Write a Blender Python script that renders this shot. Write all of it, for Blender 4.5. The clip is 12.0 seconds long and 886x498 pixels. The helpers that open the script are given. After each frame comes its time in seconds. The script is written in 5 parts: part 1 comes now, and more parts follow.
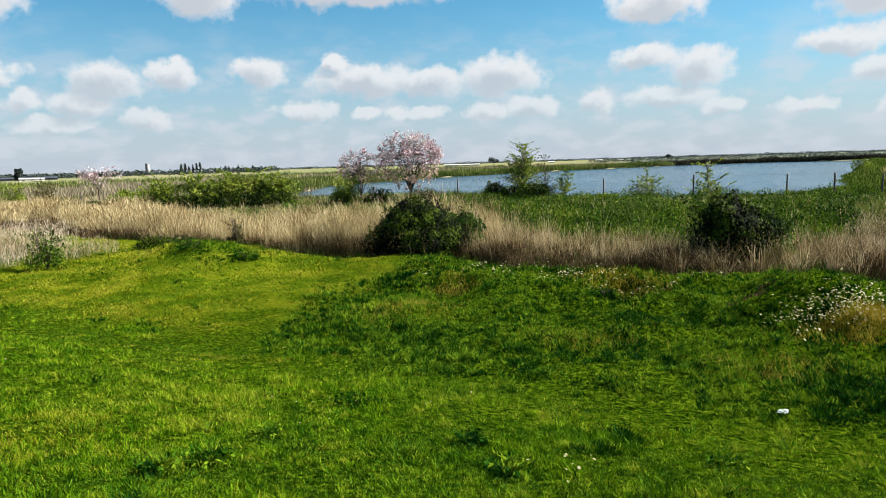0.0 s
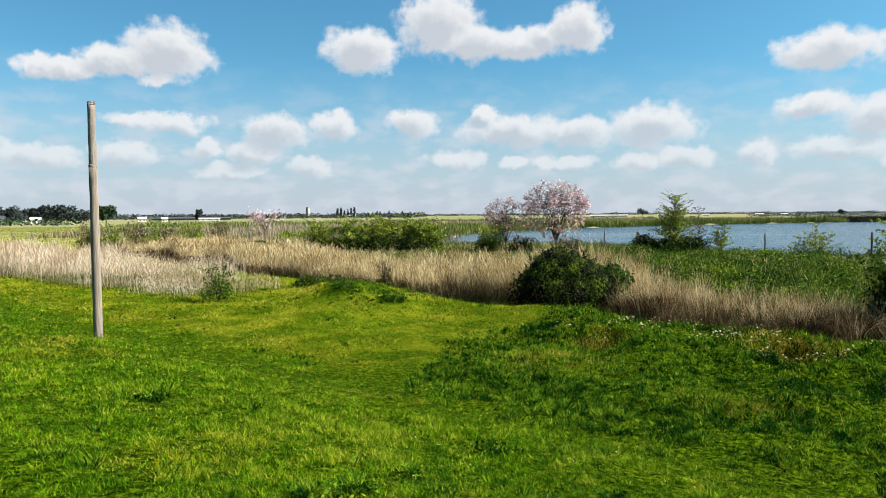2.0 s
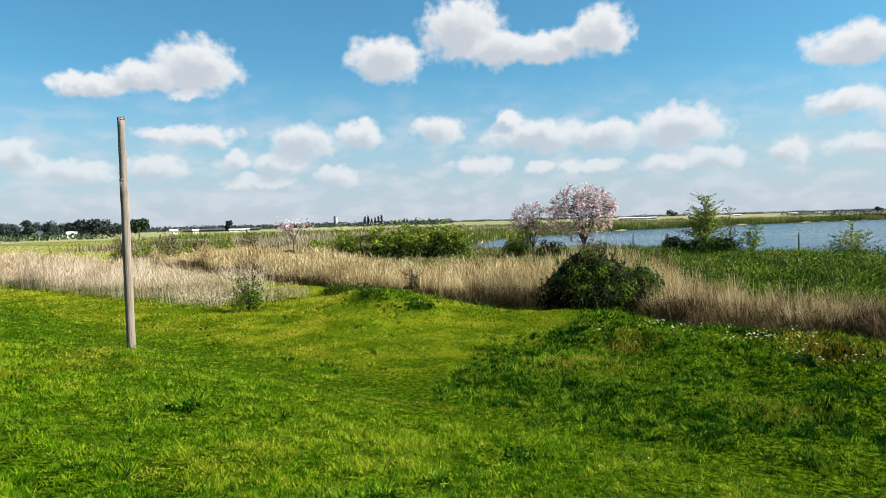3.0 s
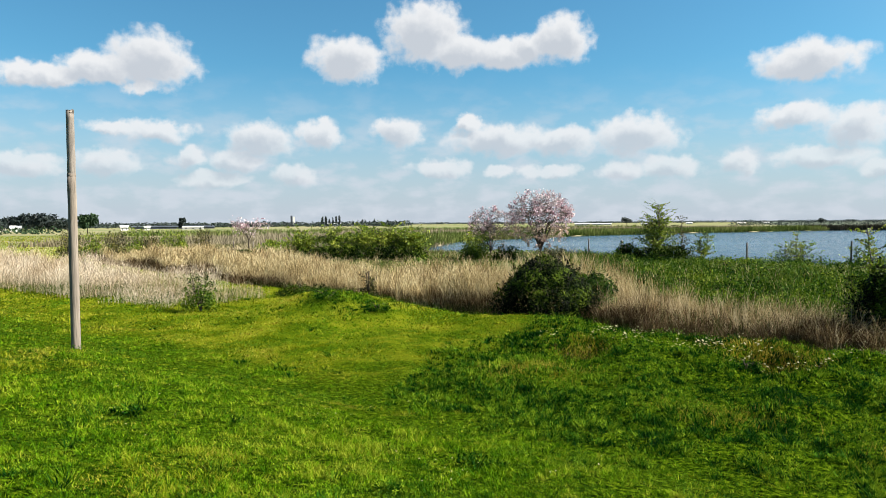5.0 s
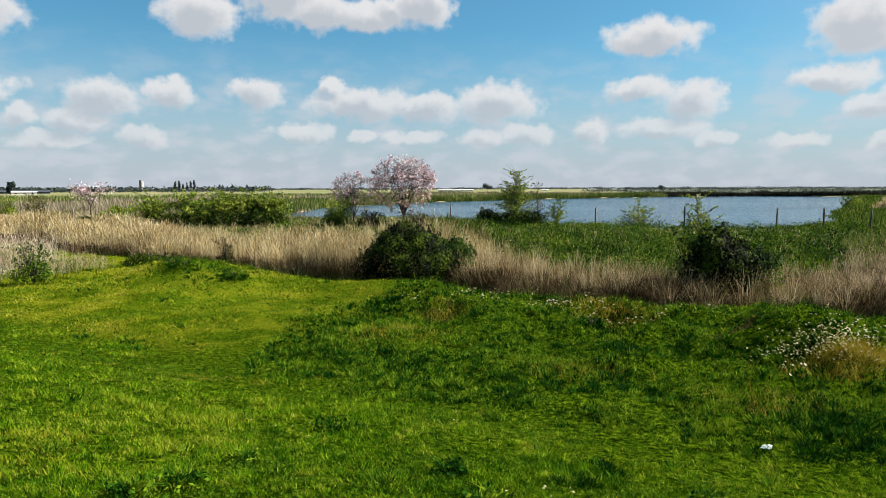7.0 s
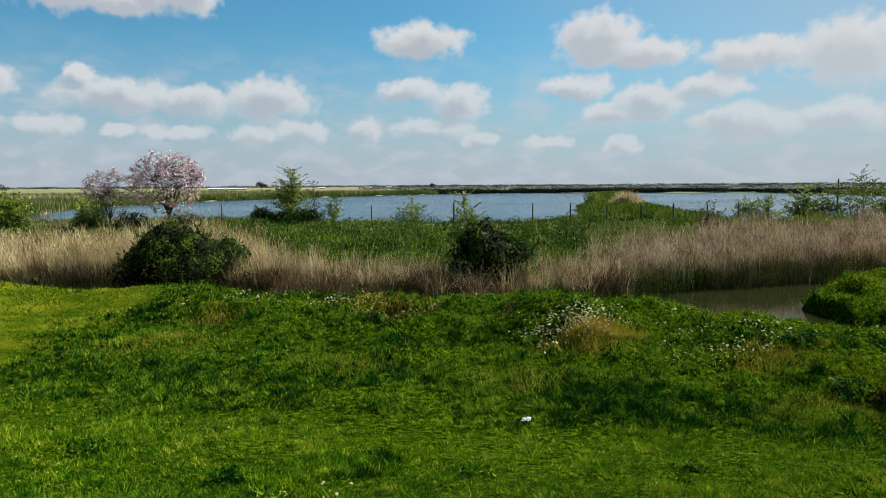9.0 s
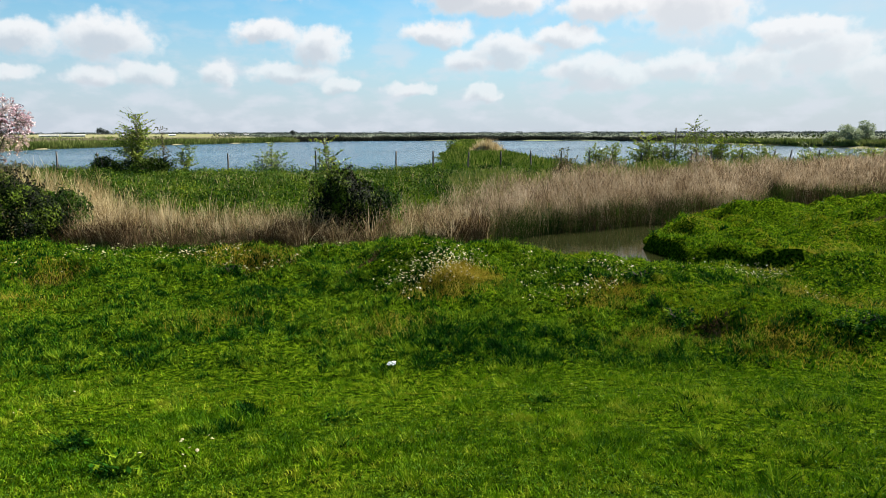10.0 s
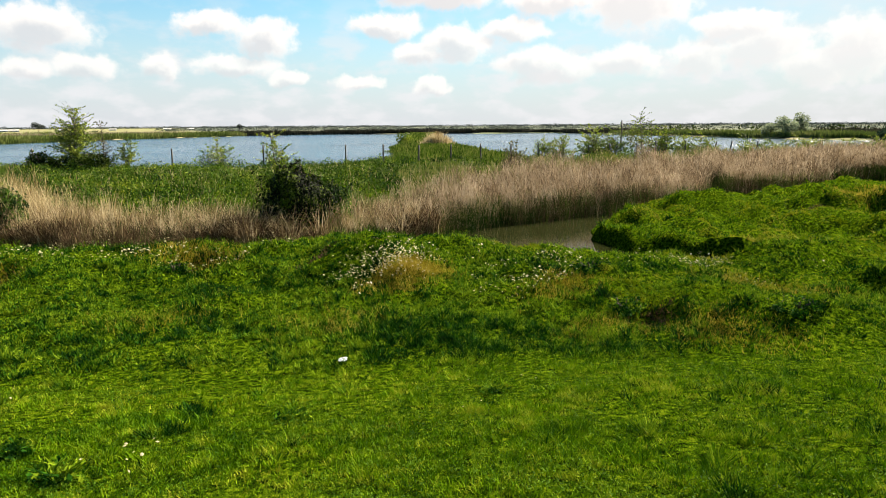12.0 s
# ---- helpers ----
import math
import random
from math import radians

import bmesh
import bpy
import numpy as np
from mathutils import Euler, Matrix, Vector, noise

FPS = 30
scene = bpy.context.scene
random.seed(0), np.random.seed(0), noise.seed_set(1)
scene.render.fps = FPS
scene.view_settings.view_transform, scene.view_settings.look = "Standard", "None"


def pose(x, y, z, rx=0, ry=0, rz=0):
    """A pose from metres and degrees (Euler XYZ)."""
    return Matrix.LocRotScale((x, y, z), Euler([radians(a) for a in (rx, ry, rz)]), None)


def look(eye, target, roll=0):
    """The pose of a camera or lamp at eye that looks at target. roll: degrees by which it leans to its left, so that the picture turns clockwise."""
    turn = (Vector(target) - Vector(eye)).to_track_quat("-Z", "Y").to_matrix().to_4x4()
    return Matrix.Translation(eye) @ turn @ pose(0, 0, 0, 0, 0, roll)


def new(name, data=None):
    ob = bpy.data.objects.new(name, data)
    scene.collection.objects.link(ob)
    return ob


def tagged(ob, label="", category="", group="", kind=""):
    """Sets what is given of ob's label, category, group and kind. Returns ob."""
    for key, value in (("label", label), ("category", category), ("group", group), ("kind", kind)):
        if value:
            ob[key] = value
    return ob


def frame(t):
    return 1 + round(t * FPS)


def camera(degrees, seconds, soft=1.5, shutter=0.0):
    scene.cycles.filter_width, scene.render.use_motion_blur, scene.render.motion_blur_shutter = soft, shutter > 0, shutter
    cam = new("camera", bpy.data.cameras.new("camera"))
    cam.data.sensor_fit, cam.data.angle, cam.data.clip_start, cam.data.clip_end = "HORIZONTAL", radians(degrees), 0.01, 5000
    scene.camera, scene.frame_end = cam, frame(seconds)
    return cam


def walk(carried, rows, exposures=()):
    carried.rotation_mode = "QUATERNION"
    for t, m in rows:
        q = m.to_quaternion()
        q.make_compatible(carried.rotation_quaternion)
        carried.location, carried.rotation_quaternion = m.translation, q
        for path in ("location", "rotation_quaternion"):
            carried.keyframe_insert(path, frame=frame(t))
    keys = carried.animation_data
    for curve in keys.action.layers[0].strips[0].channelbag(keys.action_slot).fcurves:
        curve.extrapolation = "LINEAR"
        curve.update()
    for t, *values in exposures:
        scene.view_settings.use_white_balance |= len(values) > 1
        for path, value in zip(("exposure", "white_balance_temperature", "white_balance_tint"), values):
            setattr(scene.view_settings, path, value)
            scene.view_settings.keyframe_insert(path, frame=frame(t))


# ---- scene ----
cam = camera(66.06, 12.0, soft=0.75)
PATH = [
    (0.0, pose(-0.035, 0.024, 2.995, 82.862, 1.738, 0.000)),
    (0.5, pose(-0.082, 0.041, 3.004, 83.730, 0.666, 2.651)),
    (1.0, pose(-0.100, 0.038, 2.983, 85.770, 0.210, 4.989)),
    (1.5, pose(-0.125, 0.006, 2.994, 86.852, 0.375, 12.730)),
    (2.0, pose(-0.088, -0.014, 2.996, 87.128, 0.381, 12.091)),
    (2.5, pose(-0.106, -0.016, 3.012, 87.178, 1.138, 14.005)),
    (2.7, pose(-0.065, 0.012, 2.988, 87.460, 1.665, 14.305)),
    (4.3, pose(-0.086, 0.051, 3.034, 88.381, 0.878, 14.536)),
    (4.5, pose(-0.081, 0.063, 3.028, 88.853, 0.718, 13.950)),
    (5.0, pose(-0.057, 0.040, 3.023, 87.833, 0.369, 10.855)),
    (5.5, pose(-0.033, 0.000, 3.011, 86.576, 0.329, 6.384)),
    (6.0, pose(-0.031, 0.017, 3.005, 85.504, 0.687, 2.166)),
    (6.5, pose(0.000, 0.042, 3.004, 84.765, 0.410, 0.290)),
    (8.3, pose(0.052, -0.008, 3.007, 85.631, 0.259, -9.435)),
    (8.5, pose(0.059, -0.012, 3.018, 85.279, 0.321, -12.758)),
    (9.0, pose(0.071, -0.014, 2.997, 84.689, 0.338, -19.032)),
    (9.5, pose(0.087, -0.011, 2.977, 83.189, -0.112, -25.231)),
    (10.0, pose(0.100, -0.036, 2.986, 80.316, 0.109, -30.395)),
    (10.5, pose(0.098, -0.037, 2.980, 79.030, -0.516, -33.511)),
    (11.0, pose(0.101, -0.065, 2.977, 78.537, -0.351, -35.253)),
    (11.5, pose(0.094, -0.030, 2.978, 78.907, 0.021, -34.281)),
    (12.0, pose(0.124, -0.053, 2.995, 79.736, 0.369, -34.513)),
]
EXPOSURES = [(0.0, 1.72, 6500, 10), (2.5, 1.75, 6500, 10), (4.5, 1.75, 6500, 10), (6.5, 1.66, 6600, 11), (8.5, 1.4, 6400, 9), (9.5, 1.4, 6400, 9),
             (10.0, 1.85, 6600, 11), (10.5, 1.93, 7000, 13), (11.0, 2.1, 7300, 14), (12.0, 2.1, 7300, 14)]
walk(cam, PATH, EXPOSURES)


# ---- world and sun ----
SUN_AZ, SUN_EL = -82.0, 42.0      # degrees left of straight ahead, degrees above the horizon
sa, se = radians(SUN_AZ), radians(SUN_EL)
SUN_DIR = Vector((-math.sin(sa) * math.cos(se), math.cos(sa) * math.cos(se), math.sin(se)))
world = bpy.data.worlds.new("sky")
scene.world = world
world.use_nodes = True
WT = world.node_tree
WT.nodes.clear()


def wire(tree, a, b, out=0, inp=0):
    tree.links.new(a.outputs[out], b.inputs[inp])


def math_node(tree, op, a, b=None, c=None, clamp=False):
    n = tree.nodes.new("ShaderNodeMath")
    n.operation, n.use_clamp = op, clamp
    for i, v in enumerate((a, b, c)):
        if v is None:
            continue
        if isinstance(v, (int, float)):
            n.inputs[i].default_value = v
        else:
            tree.links.new(v, n.inputs[i])
    return n.outputs[0]


def vec_node(tree, op, a, b=None):
    n = tree.nodes.new("ShaderNodeVectorMath")
    n.operation = op
    for i, v in enumerate((a, b)):
        if v is None:
            continue
        if isinstance(v, tuple):
            n.inputs[i].default_value = v
        else:
            tree.links.new(v, n.inputs[i])
    return n.outputs[1] if op in ("LENGTH", "DISTANCE", "DOT_PRODUCT") else n.outputs[0]


def noise_node(tree, vec, scale, detail=4.0, rough=0.55):
    n = tree.nodes.new("ShaderNodeTexNoise")
    n.inputs["Scale"].default_value, n.inputs["Detail"].default_value = scale, detail
    n.inputs["Roughness"].default_value = rough
    if vec is not None:
        tree.links.new(vec, n.inputs["Vector"])
    return n


def mix_colour(tree, fac, a, b, blend="MIX"):
    n = tree.nodes.new("ShaderNodeMix")
    n.data_type, n.blend_type = "RGBA", blend
    for sock, v in ((n.inputs[0], fac), (n.inputs[6], a), (n.inputs[7], b)):
        if isinstance(v, (int, float)):
            sock.default_value = v
        elif isinstance(v, tuple):
            sock.default_value = (*v, 1.0)[:4]
        else:
            tree.links.new(v, sock)
    return n.outputs[2]


def map_range(tree, v, a, b, c=0.0, d=1.0, smooth=True):
    n = tree.nodes.new("ShaderNodeMapRange")
    n.interpolation_type = "SMOOTHSTEP" if smooth else "LINEAR"
    tree.links.new(v, n.inputs[0])
    for i, x in zip((1, 2, 3, 4), (a, b, c, d)):
        n.inputs[i].default_value = x
    return n.outputs[0]


# cumulus: soft lobes at (azimuth, elevation, half width, half height) in degrees
PUFFS = []


def puff(az, el, w, h):
    PUFFS.append((az, el, w, h))


puff(33.7, 13.0, 3.1, 2.1)
puff(38.0, 11.9, 2.0, 1.0)
puff(42.2, 10.9, 1.7, 0.9)
puff(34.4, 10.6, 1.2, 0.6)
puff(40.2, 11.1, 2.0, 0.8)
puff(36.2, 12.0, 1.8, 1.0)
puff(3.2, 14.6, 2.0, 1.1)
puff(18.7, 13.8, 3.0, 1.9)
puff(12.3, 16.1, 3.3, 2.4)
puff(9.2, 14.3, 3.5, 1.5)
puff(5.5, 14.0, 3.2, 1.2)
puff(0.9, 15.2, 2.4, 1.9)
puff(25.7, 7.2, 2.9, 1.5)
puff(20.9, 7.6, 1.9, 1.2)
puff(14.5, 7.9, 2.1, 1.4)
puff(33.4, 7.4, 2.7, 0.9)
puff(36.5, 7.5, 1.8, 0.6)
puff(46.2, 5.8, 1.5, 1.2)
puff(42.7, 4.7, 2.9, 0.9)
puff(36.9, 5.1, 2.2, 1.1)
puff(31.1, 5.5, 1.3, 0.9)
puff(27.6, 5.3, 2.0, 0.9)
puff(29.4, 3.8, 2.6, 0.7)
puff(23.0, 4.3, 1.8, 0.9)
puff(11.0, 4.8, 2.6, 0.7)
puff(6.0, 7.2, 4.4, 1.3)
puff(8.5, 8.4, 1.2, 0.8)
puff(-4.9, 7.4, 3.4, 1.6)
puff(1.0, 7.0, 3.4, 1.1)
puff(6.1, 4.3, 1.2, 0.6)
puff(1.9, 4.4, 2.7, 0.6)
puff(-3.8, 4.5, 1.9, 0.8)
puff(-7.6, 4.7, 2.5, 0.9)
puff(-12.7, 4.8, 1.4, 1.0)
puff(-17.3, 12.0, 3.8, 1.4)
puff(-16.4, 8.1, 2.6, 1.0)
puff(-20.3, 7.2, 2.3, 1.6)
puff(-22.2, 4.0, 1.6, 0.7)
puff(-18.2, 4.9, 3.5, 0.9)
puff(-31.7, 12.0, 3.4, 2.3)
puff(-35.2, 10.5, 4.0, 1.2)
puff(-29.9, 8.2, 2.8, 1.0)
puff(-35.7, 6.8, 2.6, 1.5)
puff(-32.6, 6.1, 2.5, 0.9)
puff(-40.2, 7.7, 2.9, 0.9)
puff(-42.3, 9.9, 2.6, 1.3)
puff(-42.1, 5.1, 3.0, 1.4)
puff(-27.8, 3.7, 2.0, 0.7)
puff(-33.7, 3.4, 1.6, 0.7)
puff(-49.7, 10.0, 4.4, 2.3)
puff(-44.3, 10.2, 2.5, 1.0)
puff(-49.2, 5.2, 3.1, 1.2)
puff(-54.7, 5.5, 2.5, 1.5)
puff(-56.3, 7.4, 2.7, 0.8)
puff(-43.9, 4.7, 3.6, 1.1)
puff(-58.8, 6.2, 3.5, 1.8)
puff(-57.2, 7.6, 3.2, 0.8)
puff(-62.6, 4.5, 2.8, 1.4)
puff(-65.2, 5.9, 2.5, 2.2)

field = bpy.data.node_groups.new("cloud_field", "ShaderNodeTree")
field.interface.new_socket("angle", in_out="INPUT", socket_type="NodeSocketVector")
field.interface.new_socket("thick", in_out="OUTPUT", socket_type="NodeSocketFloat")
gi, go = field.nodes.new("NodeGroupInput"), field.nodes.new("NodeGroupOutput")
best = None
for az, el, w, h in PUFFS:
    off = vec_node(field, "SUBTRACT", gi.outputs[0], (az, el - 0.25 * h, 0.0))
    off = vec_node(field, "MULTIPLY", off, (0.9 / w, 0.9 / h, 0.0))
    ln = vec_node(field, "LENGTH", off)
    best = ln if best is None else math_node(field, "SMOOTH_MIN", best, ln, 0.25)
field.links.new(math_node(field, "SUBTRACT", 1.0, best), go.inputs[0])

tc = WT.nodes.new("ShaderNodeTexCoord")
sep = WT.nodes.new("ShaderNodeSeparateXYZ")
wire(WT, tc, sep)
azimuth = math_node(WT, "MULTIPLY", math_node(WT, "ARCTAN2", math_node(WT, "MULTIPLY", sep.outputs[0], -1.0), sep.outputs[1]), 57.2958)
elevation = math_node(WT, "MULTIPLY", math_node(WT, "ARCSINE", sep.outputs[2]), 57.2958)
comb = WT.nodes.new("ShaderNodeCombineXYZ")
WT.links.new(azimuth, comb.inputs[0])
WT.links.new(elevation, comb.inputs[1])
wob = noise_node(WT, comb.outputs[0], 0.55, 5.0, 0.55)
wob_off = vec_node(WT, "MULTIPLY", vec_node(WT, "SUBTRACT", wob.outputs["Color"], (0.5, 0.5, 0.5)), (2.6, 1.7, 0.0))
ang = vec_node(WT, "ADD", comb.outputs[0], wob_off)


def thickness(vec):
    g = WT.nodes.new("ShaderNodeGroup")
    g.node_tree = field
    WT.links.new(vec, g.inputs[0])
    return g.outputs[0]


detail = noise_node(WT, comb.outputs[0], 0.95, 4.0, 0.5).outputs[0]
rag = math_node(WT, "MULTIPLY", math_node(WT, "SUBTRACT", detail, 0.5), 0.8)
here = math_node(WT, "ADD", thickness(ang), rag)
above = thickness(vec_node(WT, "ADD", ang, (-0.5, 0.8, 0.0)))
# thin far cloud decks towards the horizon
deck_vec = vec_node(WT, "MULTIPLY", comb.outputs[0], (0.2, 0.42, 1.0))
deck = noise_node(WT, deck_vec, 1.6, 4.0, 0.5).outputs[0]
low = map_range(WT, elevation, 2.5, 13.0, 1.0, 0.0)
deck_mask = math_node(WT, "MULTIPLY", map_range(WT, deck, 0.42, 0.68), math_node(WT, "MULTIPLY", low, 0.7))
solid = map_range(WT, elevation, 2.0, 10.0, 0.6, 1.0)
mask = math_node(WT, "MULTIPLY", map_range(WT, here, -0.12, 0.4), solid)
shade = map_range(WT, math_node(WT, "ADD", above, math_node(WT, "MULTIPLY", rag, 0.7)), 0.0, 0.75)
toward = vec_node(WT, "DOT_PRODUCT", tc.outputs[0], tuple(SUN_DIR))
glow = map_range(WT, toward, 0.46, 0.96)
CLOUD_LIT, CLOUD_BASE = (0.61, 0.625, 0.64), (0.41, 0.445, 0.49)
cloud_col = mix_colour(WT, shade, CLOUD_LIT, CLOUD_BASE)
cloud_col = mix_colour(WT, math_node(WT, "MULTIPLY", glow, 0.65), cloud_col, (0.6, 0.62, 0.64))
sky = WT.nodes.new("ShaderNodeTexSky")
sky.sky_type, sky.sun_disc = "NISHITA", False
sky.sun_elevation, sky.sun_rotation = radians(SUN_EL), radians(-SUN_AZ)
sky.air_density, sky.dust_density, sky.ozone_density = 1.0, 0.8, 2.2
SKY = 0.075
sky_col = vec_node(WT, "SCALE", sky.outputs[0])
sky_col.node.inputs[3].default_value = SKY
sky_col = vec_node(WT, "MULTIPLY", sky_col, (0.61, 1.23, 1.34))
haze = map_range(WT, elevation, -1.0, 13.0, 0.92, 0.0)
col = mix_colour(WT, haze, sky_col, (0.4, 0.44, 0.51))
col = mix_colour(WT, math_node(WT, "MULTIPLY", glow, 0.85), col, (0.385, 0.412, 0.445))
col = mix_colour(WT, deck_mask, col, (0.47, 0.51, 0.565))
col = mix_colour(WT, mask, col, cloud_col)
bg, wo = WT.nodes.new("ShaderNodeBackground"), WT.nodes.new("ShaderNodeOutputWorld")
WT.links.new(col, bg.inputs[0])
bg.inputs[1].default_value = 0.42
wire(WT, bg, wo)

sun_data = bpy.data.lights.new("sun", "SUN")
sun_data.energy, sun_data.angle, sun_data.color = 5.0, radians(0.53), (1.0, 0.95, 0.87)
sun = new("sun", sun_data)
sun.matrix_world = look(SUN_DIR * 100, (0, 0, 0))


# ---- materials ----
def material(name, stops, scale=1.0, rough=0.8, leaf=0.0, island=0.0, bump=0.0, fine=0.0, spec=0.3, stretch=(1, 1, 1), tuft=0.0, hard=0.11):
    """A surface whose colour runs through stops by noise at two scales and, per piece, by chance."""
    m = bpy.data.materials.new(name)
    m.use_nodes = True
    t = m.node_tree
    bsdf, out = t.nodes["Principled BSDF"], t.nodes["Material Output"]
    geo = t.nodes.new("ShaderNodeNewGeometry")
    pos = vec_node(t, "MULTIPLY", geo.outputs["Position"], stretch)
    n1 = noise_node(t, pos, scale, 3.0).outputs[0]
    n2 = noise_node(t, pos, fine or scale * 9, 4.0, 0.6).outputs[0]
    v = math_node(t, "ADD", math_node(t, "MULTIPLY", n1, 0.65), math_node(t, "MULTIPLY", n2, 0.35))
    if tuft:
        n3 = noise_node(t, pos, tuft, 2.0).outputs[0]
        v = math_node(t, "ADD", math_node(t, "MULTIPLY", v, 0.5), math_node(t, "MULTIPLY", n3, 0.5))
    v = map_range(t, v, 0.5 - hard, 0.5 + hard, smooth=False)
    if island:
        isl = math_node(t, "SUBTRACT", geo.outputs["Random Per Island"], 0.5)
        v = math_node(t, "ADD", v, math_node(t, "MULTIPLY", isl, island), clamp=True)
    ramp = t.nodes.new("ShaderNodeValToRGB")
    cr = ramp.color_ramp
    if leaf:
        stops = [tuple(0.58 * k for k in c) for c in stops]
    for i, c in enumerate(stops):
        e = cr.elements[i] if i < 2 else cr.elements.new(1.0)
        e.color = (*c, 1)
    for i in range(len(stops)):
        cr.elements[i].position = i / (len(stops) - 1)
    for i, c in enumerate(stops):
        cr.elements[i].color = (*c, 1)
    t.links.new(v, ramp.inputs[0])
    t.links.new(ramp.outputs[0], bsdf.inputs["Base Color"])
    bsdf.inputs["Roughness"].default_value = rough
    bsdf.inputs["Specular IOR Level"].default_value = spec
    if bump:
        b = t.nodes.new("ShaderNodeBump")
        b.inputs["Distance"].default_value = bump
        t.links.new(n2, b.inputs["Height"])
        t.links.new(b.outputs[0], bsdf.inputs["Normal"])
    if leaf:
        tr, mx = t.nodes.new("ShaderNodeBsdfTranslucent"), t.nodes.new("ShaderNodeMixShader")
        mx.inputs[0].default_value = leaf
        t.links.new(ramp.outputs[0], tr.inputs[0])
        t.links.new(bsdf.outputs[0], mx.inputs[1])
        t.links.new(tr.outputs[0], mx.inputs[2])
        t.links.new(mx.outputs[0], out.inputs[0])
    return m


def water_material(name, base, rough, ripple, scale):
    m = bpy.data.materials.new(name)
    m.use_nodes = True
    t = m.node_tree
    bsdf = t.nodes["Principled BSDF"]
    bsdf.inputs["Base Color"].default_value = (*base, 1)
    bsdf.inputs["Roughness"].default_value = rough
    bsdf.inputs["IOR"].default_value = 1.333
    geo = t.nodes.new("ShaderNodeNewGeometry")
    n = noise_node(t, geo.outputs["Position"], scale, 3.0)
    big = noise_node(t, vec_node(t, "MULTIPLY", geo.outputs["Position"], (0.012, 0.05, 1.0)), 1.0, 3.0).outputs[0]
    b = t.nodes.new("ShaderNodeBump")
    b.inputs["Distance"].default_value = ripple
    t.links.new(map_range(t, big, 0.35, 0.65, 0.25, 1.0), b.inputs["Strength"])
    t.links.new(n.outputs[0], b.inputs["Height"])
    t.links.new(b.outputs[0], bsdf.inputs["Normal"])
    return m


# Sedge green taken down so that it carries the shade under the reeds.
SEDGE_SHADE = material("shade_dark_sedge", [(0.006, 0.022, 0.003), (0.018, 0.05, 0.005), (0.045, 0.085, 0.01), (0.1, 0.13, 0.03)], 0.5, 0.8, 0.2, 0.7, spec=0.03)
GRASS = material("meadow_grass", [(0.025, 0.09, 0.002), (0.09, 0.215, 0.003), (0.19, 0.33, 0.007), (0.35, 0.41, 0.028)], 0.4, 0.8, 0.22, 0.55, fine=1.6, spec=0.02, tuft=6.0, hard=0.09)
# Wide tuft noise puts tuft highlights and shaded gaps into the colour.
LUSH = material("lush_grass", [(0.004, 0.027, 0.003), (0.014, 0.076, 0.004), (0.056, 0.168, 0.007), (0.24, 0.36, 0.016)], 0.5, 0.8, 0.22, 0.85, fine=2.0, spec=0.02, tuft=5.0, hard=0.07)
DRY = material("dry_grass", [(0.12, 0.18, 0.004), (0.21, 0.27, 0.008), (0.3, 0.33, 0.016), (0.4, 0.37, 0.045)], 0.6, 0.8, 0.22, 0.8, spec=0.02)
SCORCHED = material("scorched_grass", [(0.2, 0.16, 0.015), (0.42, 0.32, 0.035), (0.62, 0.5, 0.08)], 1.5, 0.85, 0.25, 0.7, spec=0.02)
WEED = material("meadow_weed", [(0.018, 0.065, 0.002), (0.065, 0.165, 0.004), (0.15, 0.27, 0.01)], 0.4, 0.7, 0.22, 0.6, fine=1.6, spec=0.05, tuft=6.0, hard=0.08)
# Near-black turf: the shade between grass blades is put into its colour.
SHADED_TURF = material("shaded_turf", [(0.003, 0.007, 0.0005), (0.011, 0.027, 0.001), (0.03, 0.06, 0.002), (0.075, 0.11, 0.004)], 14.0, 0.95, bump=0.06, fine=45.0, spec=0.0)
ROUGH = material("rough_grass", [(0.008, 0.032, 0.003), (0.03, 0.085, 0.006), (0.08, 0.155, 0.012), (0.2, 0.24, 0.045)], 0.25, 0.8, 0.22, 0.8, spec=0.03)
REED = material("dry_reed", [(0.2, 0.135, 0.055), (0.5, 0.375, 0.17), (0.75, 0.6, 0.32), (0.9, 0.77, 0.45)], 0.9, 0.8, 0.3, 0.9, spec=0.1)
REED_RED = material("russet_reed", [(0.07, 0.042, 0.018), (0.26, 0.175, 0.08), (0.54, 0.41, 0.21), (0.82, 0.68, 0.42)], 1.6, 0.8, 0.3, 1.0, spec=0.1)
REED_TAN = material("tan_reed", [(0.1, 0.064, 0.034), (0.29, 0.205, 0.115), (0.5, 0.375, 0.235), (0.68, 0.55, 0.37)], 1.0, 0.8, 0.3, 0.85, spec=0.1)
REED_PALE = material("straw_reed", [(0.4, 0.29, 0.17), (0.66, 0.52, 0.34), (0.82, 0.68, 0.49), (0.9, 0.78, 0.6)], 0.3, 0.8, 0.3, 0.7, spec=0.1)
MARSH = material("marsh_straw", [(0.1, 0.13, 0.03), (0.26, 0.24, 0.1), (0.44, 0.37, 0.21), (0.54, 0.46, 0.29)], 0.12, 0.8, 0.25, 0.6, spec=0.02)
# Dark brown for shade at the reeds' foot; also colours the bare earth.
BROWN_SHADE_EARTH = material("brown_reed_shade", [(0.03, 0.018, 0.008), (0.075, 0.045, 0.022), (0.14, 0.09, 0.045), (0.26, 0.18, 0.1)], 1.4, 0.9, 0.1, 0.6, spec=0.02)
REED_YOUNG = material("reed_shoots", [(0.06, 0.1, 0.012), (0.13, 0.18, 0.025), (0.24, 0.25, 0.06), (0.38, 0.34, 0.13)], 0.4, 0.75, 0.3, 0.8, spec=0.1)
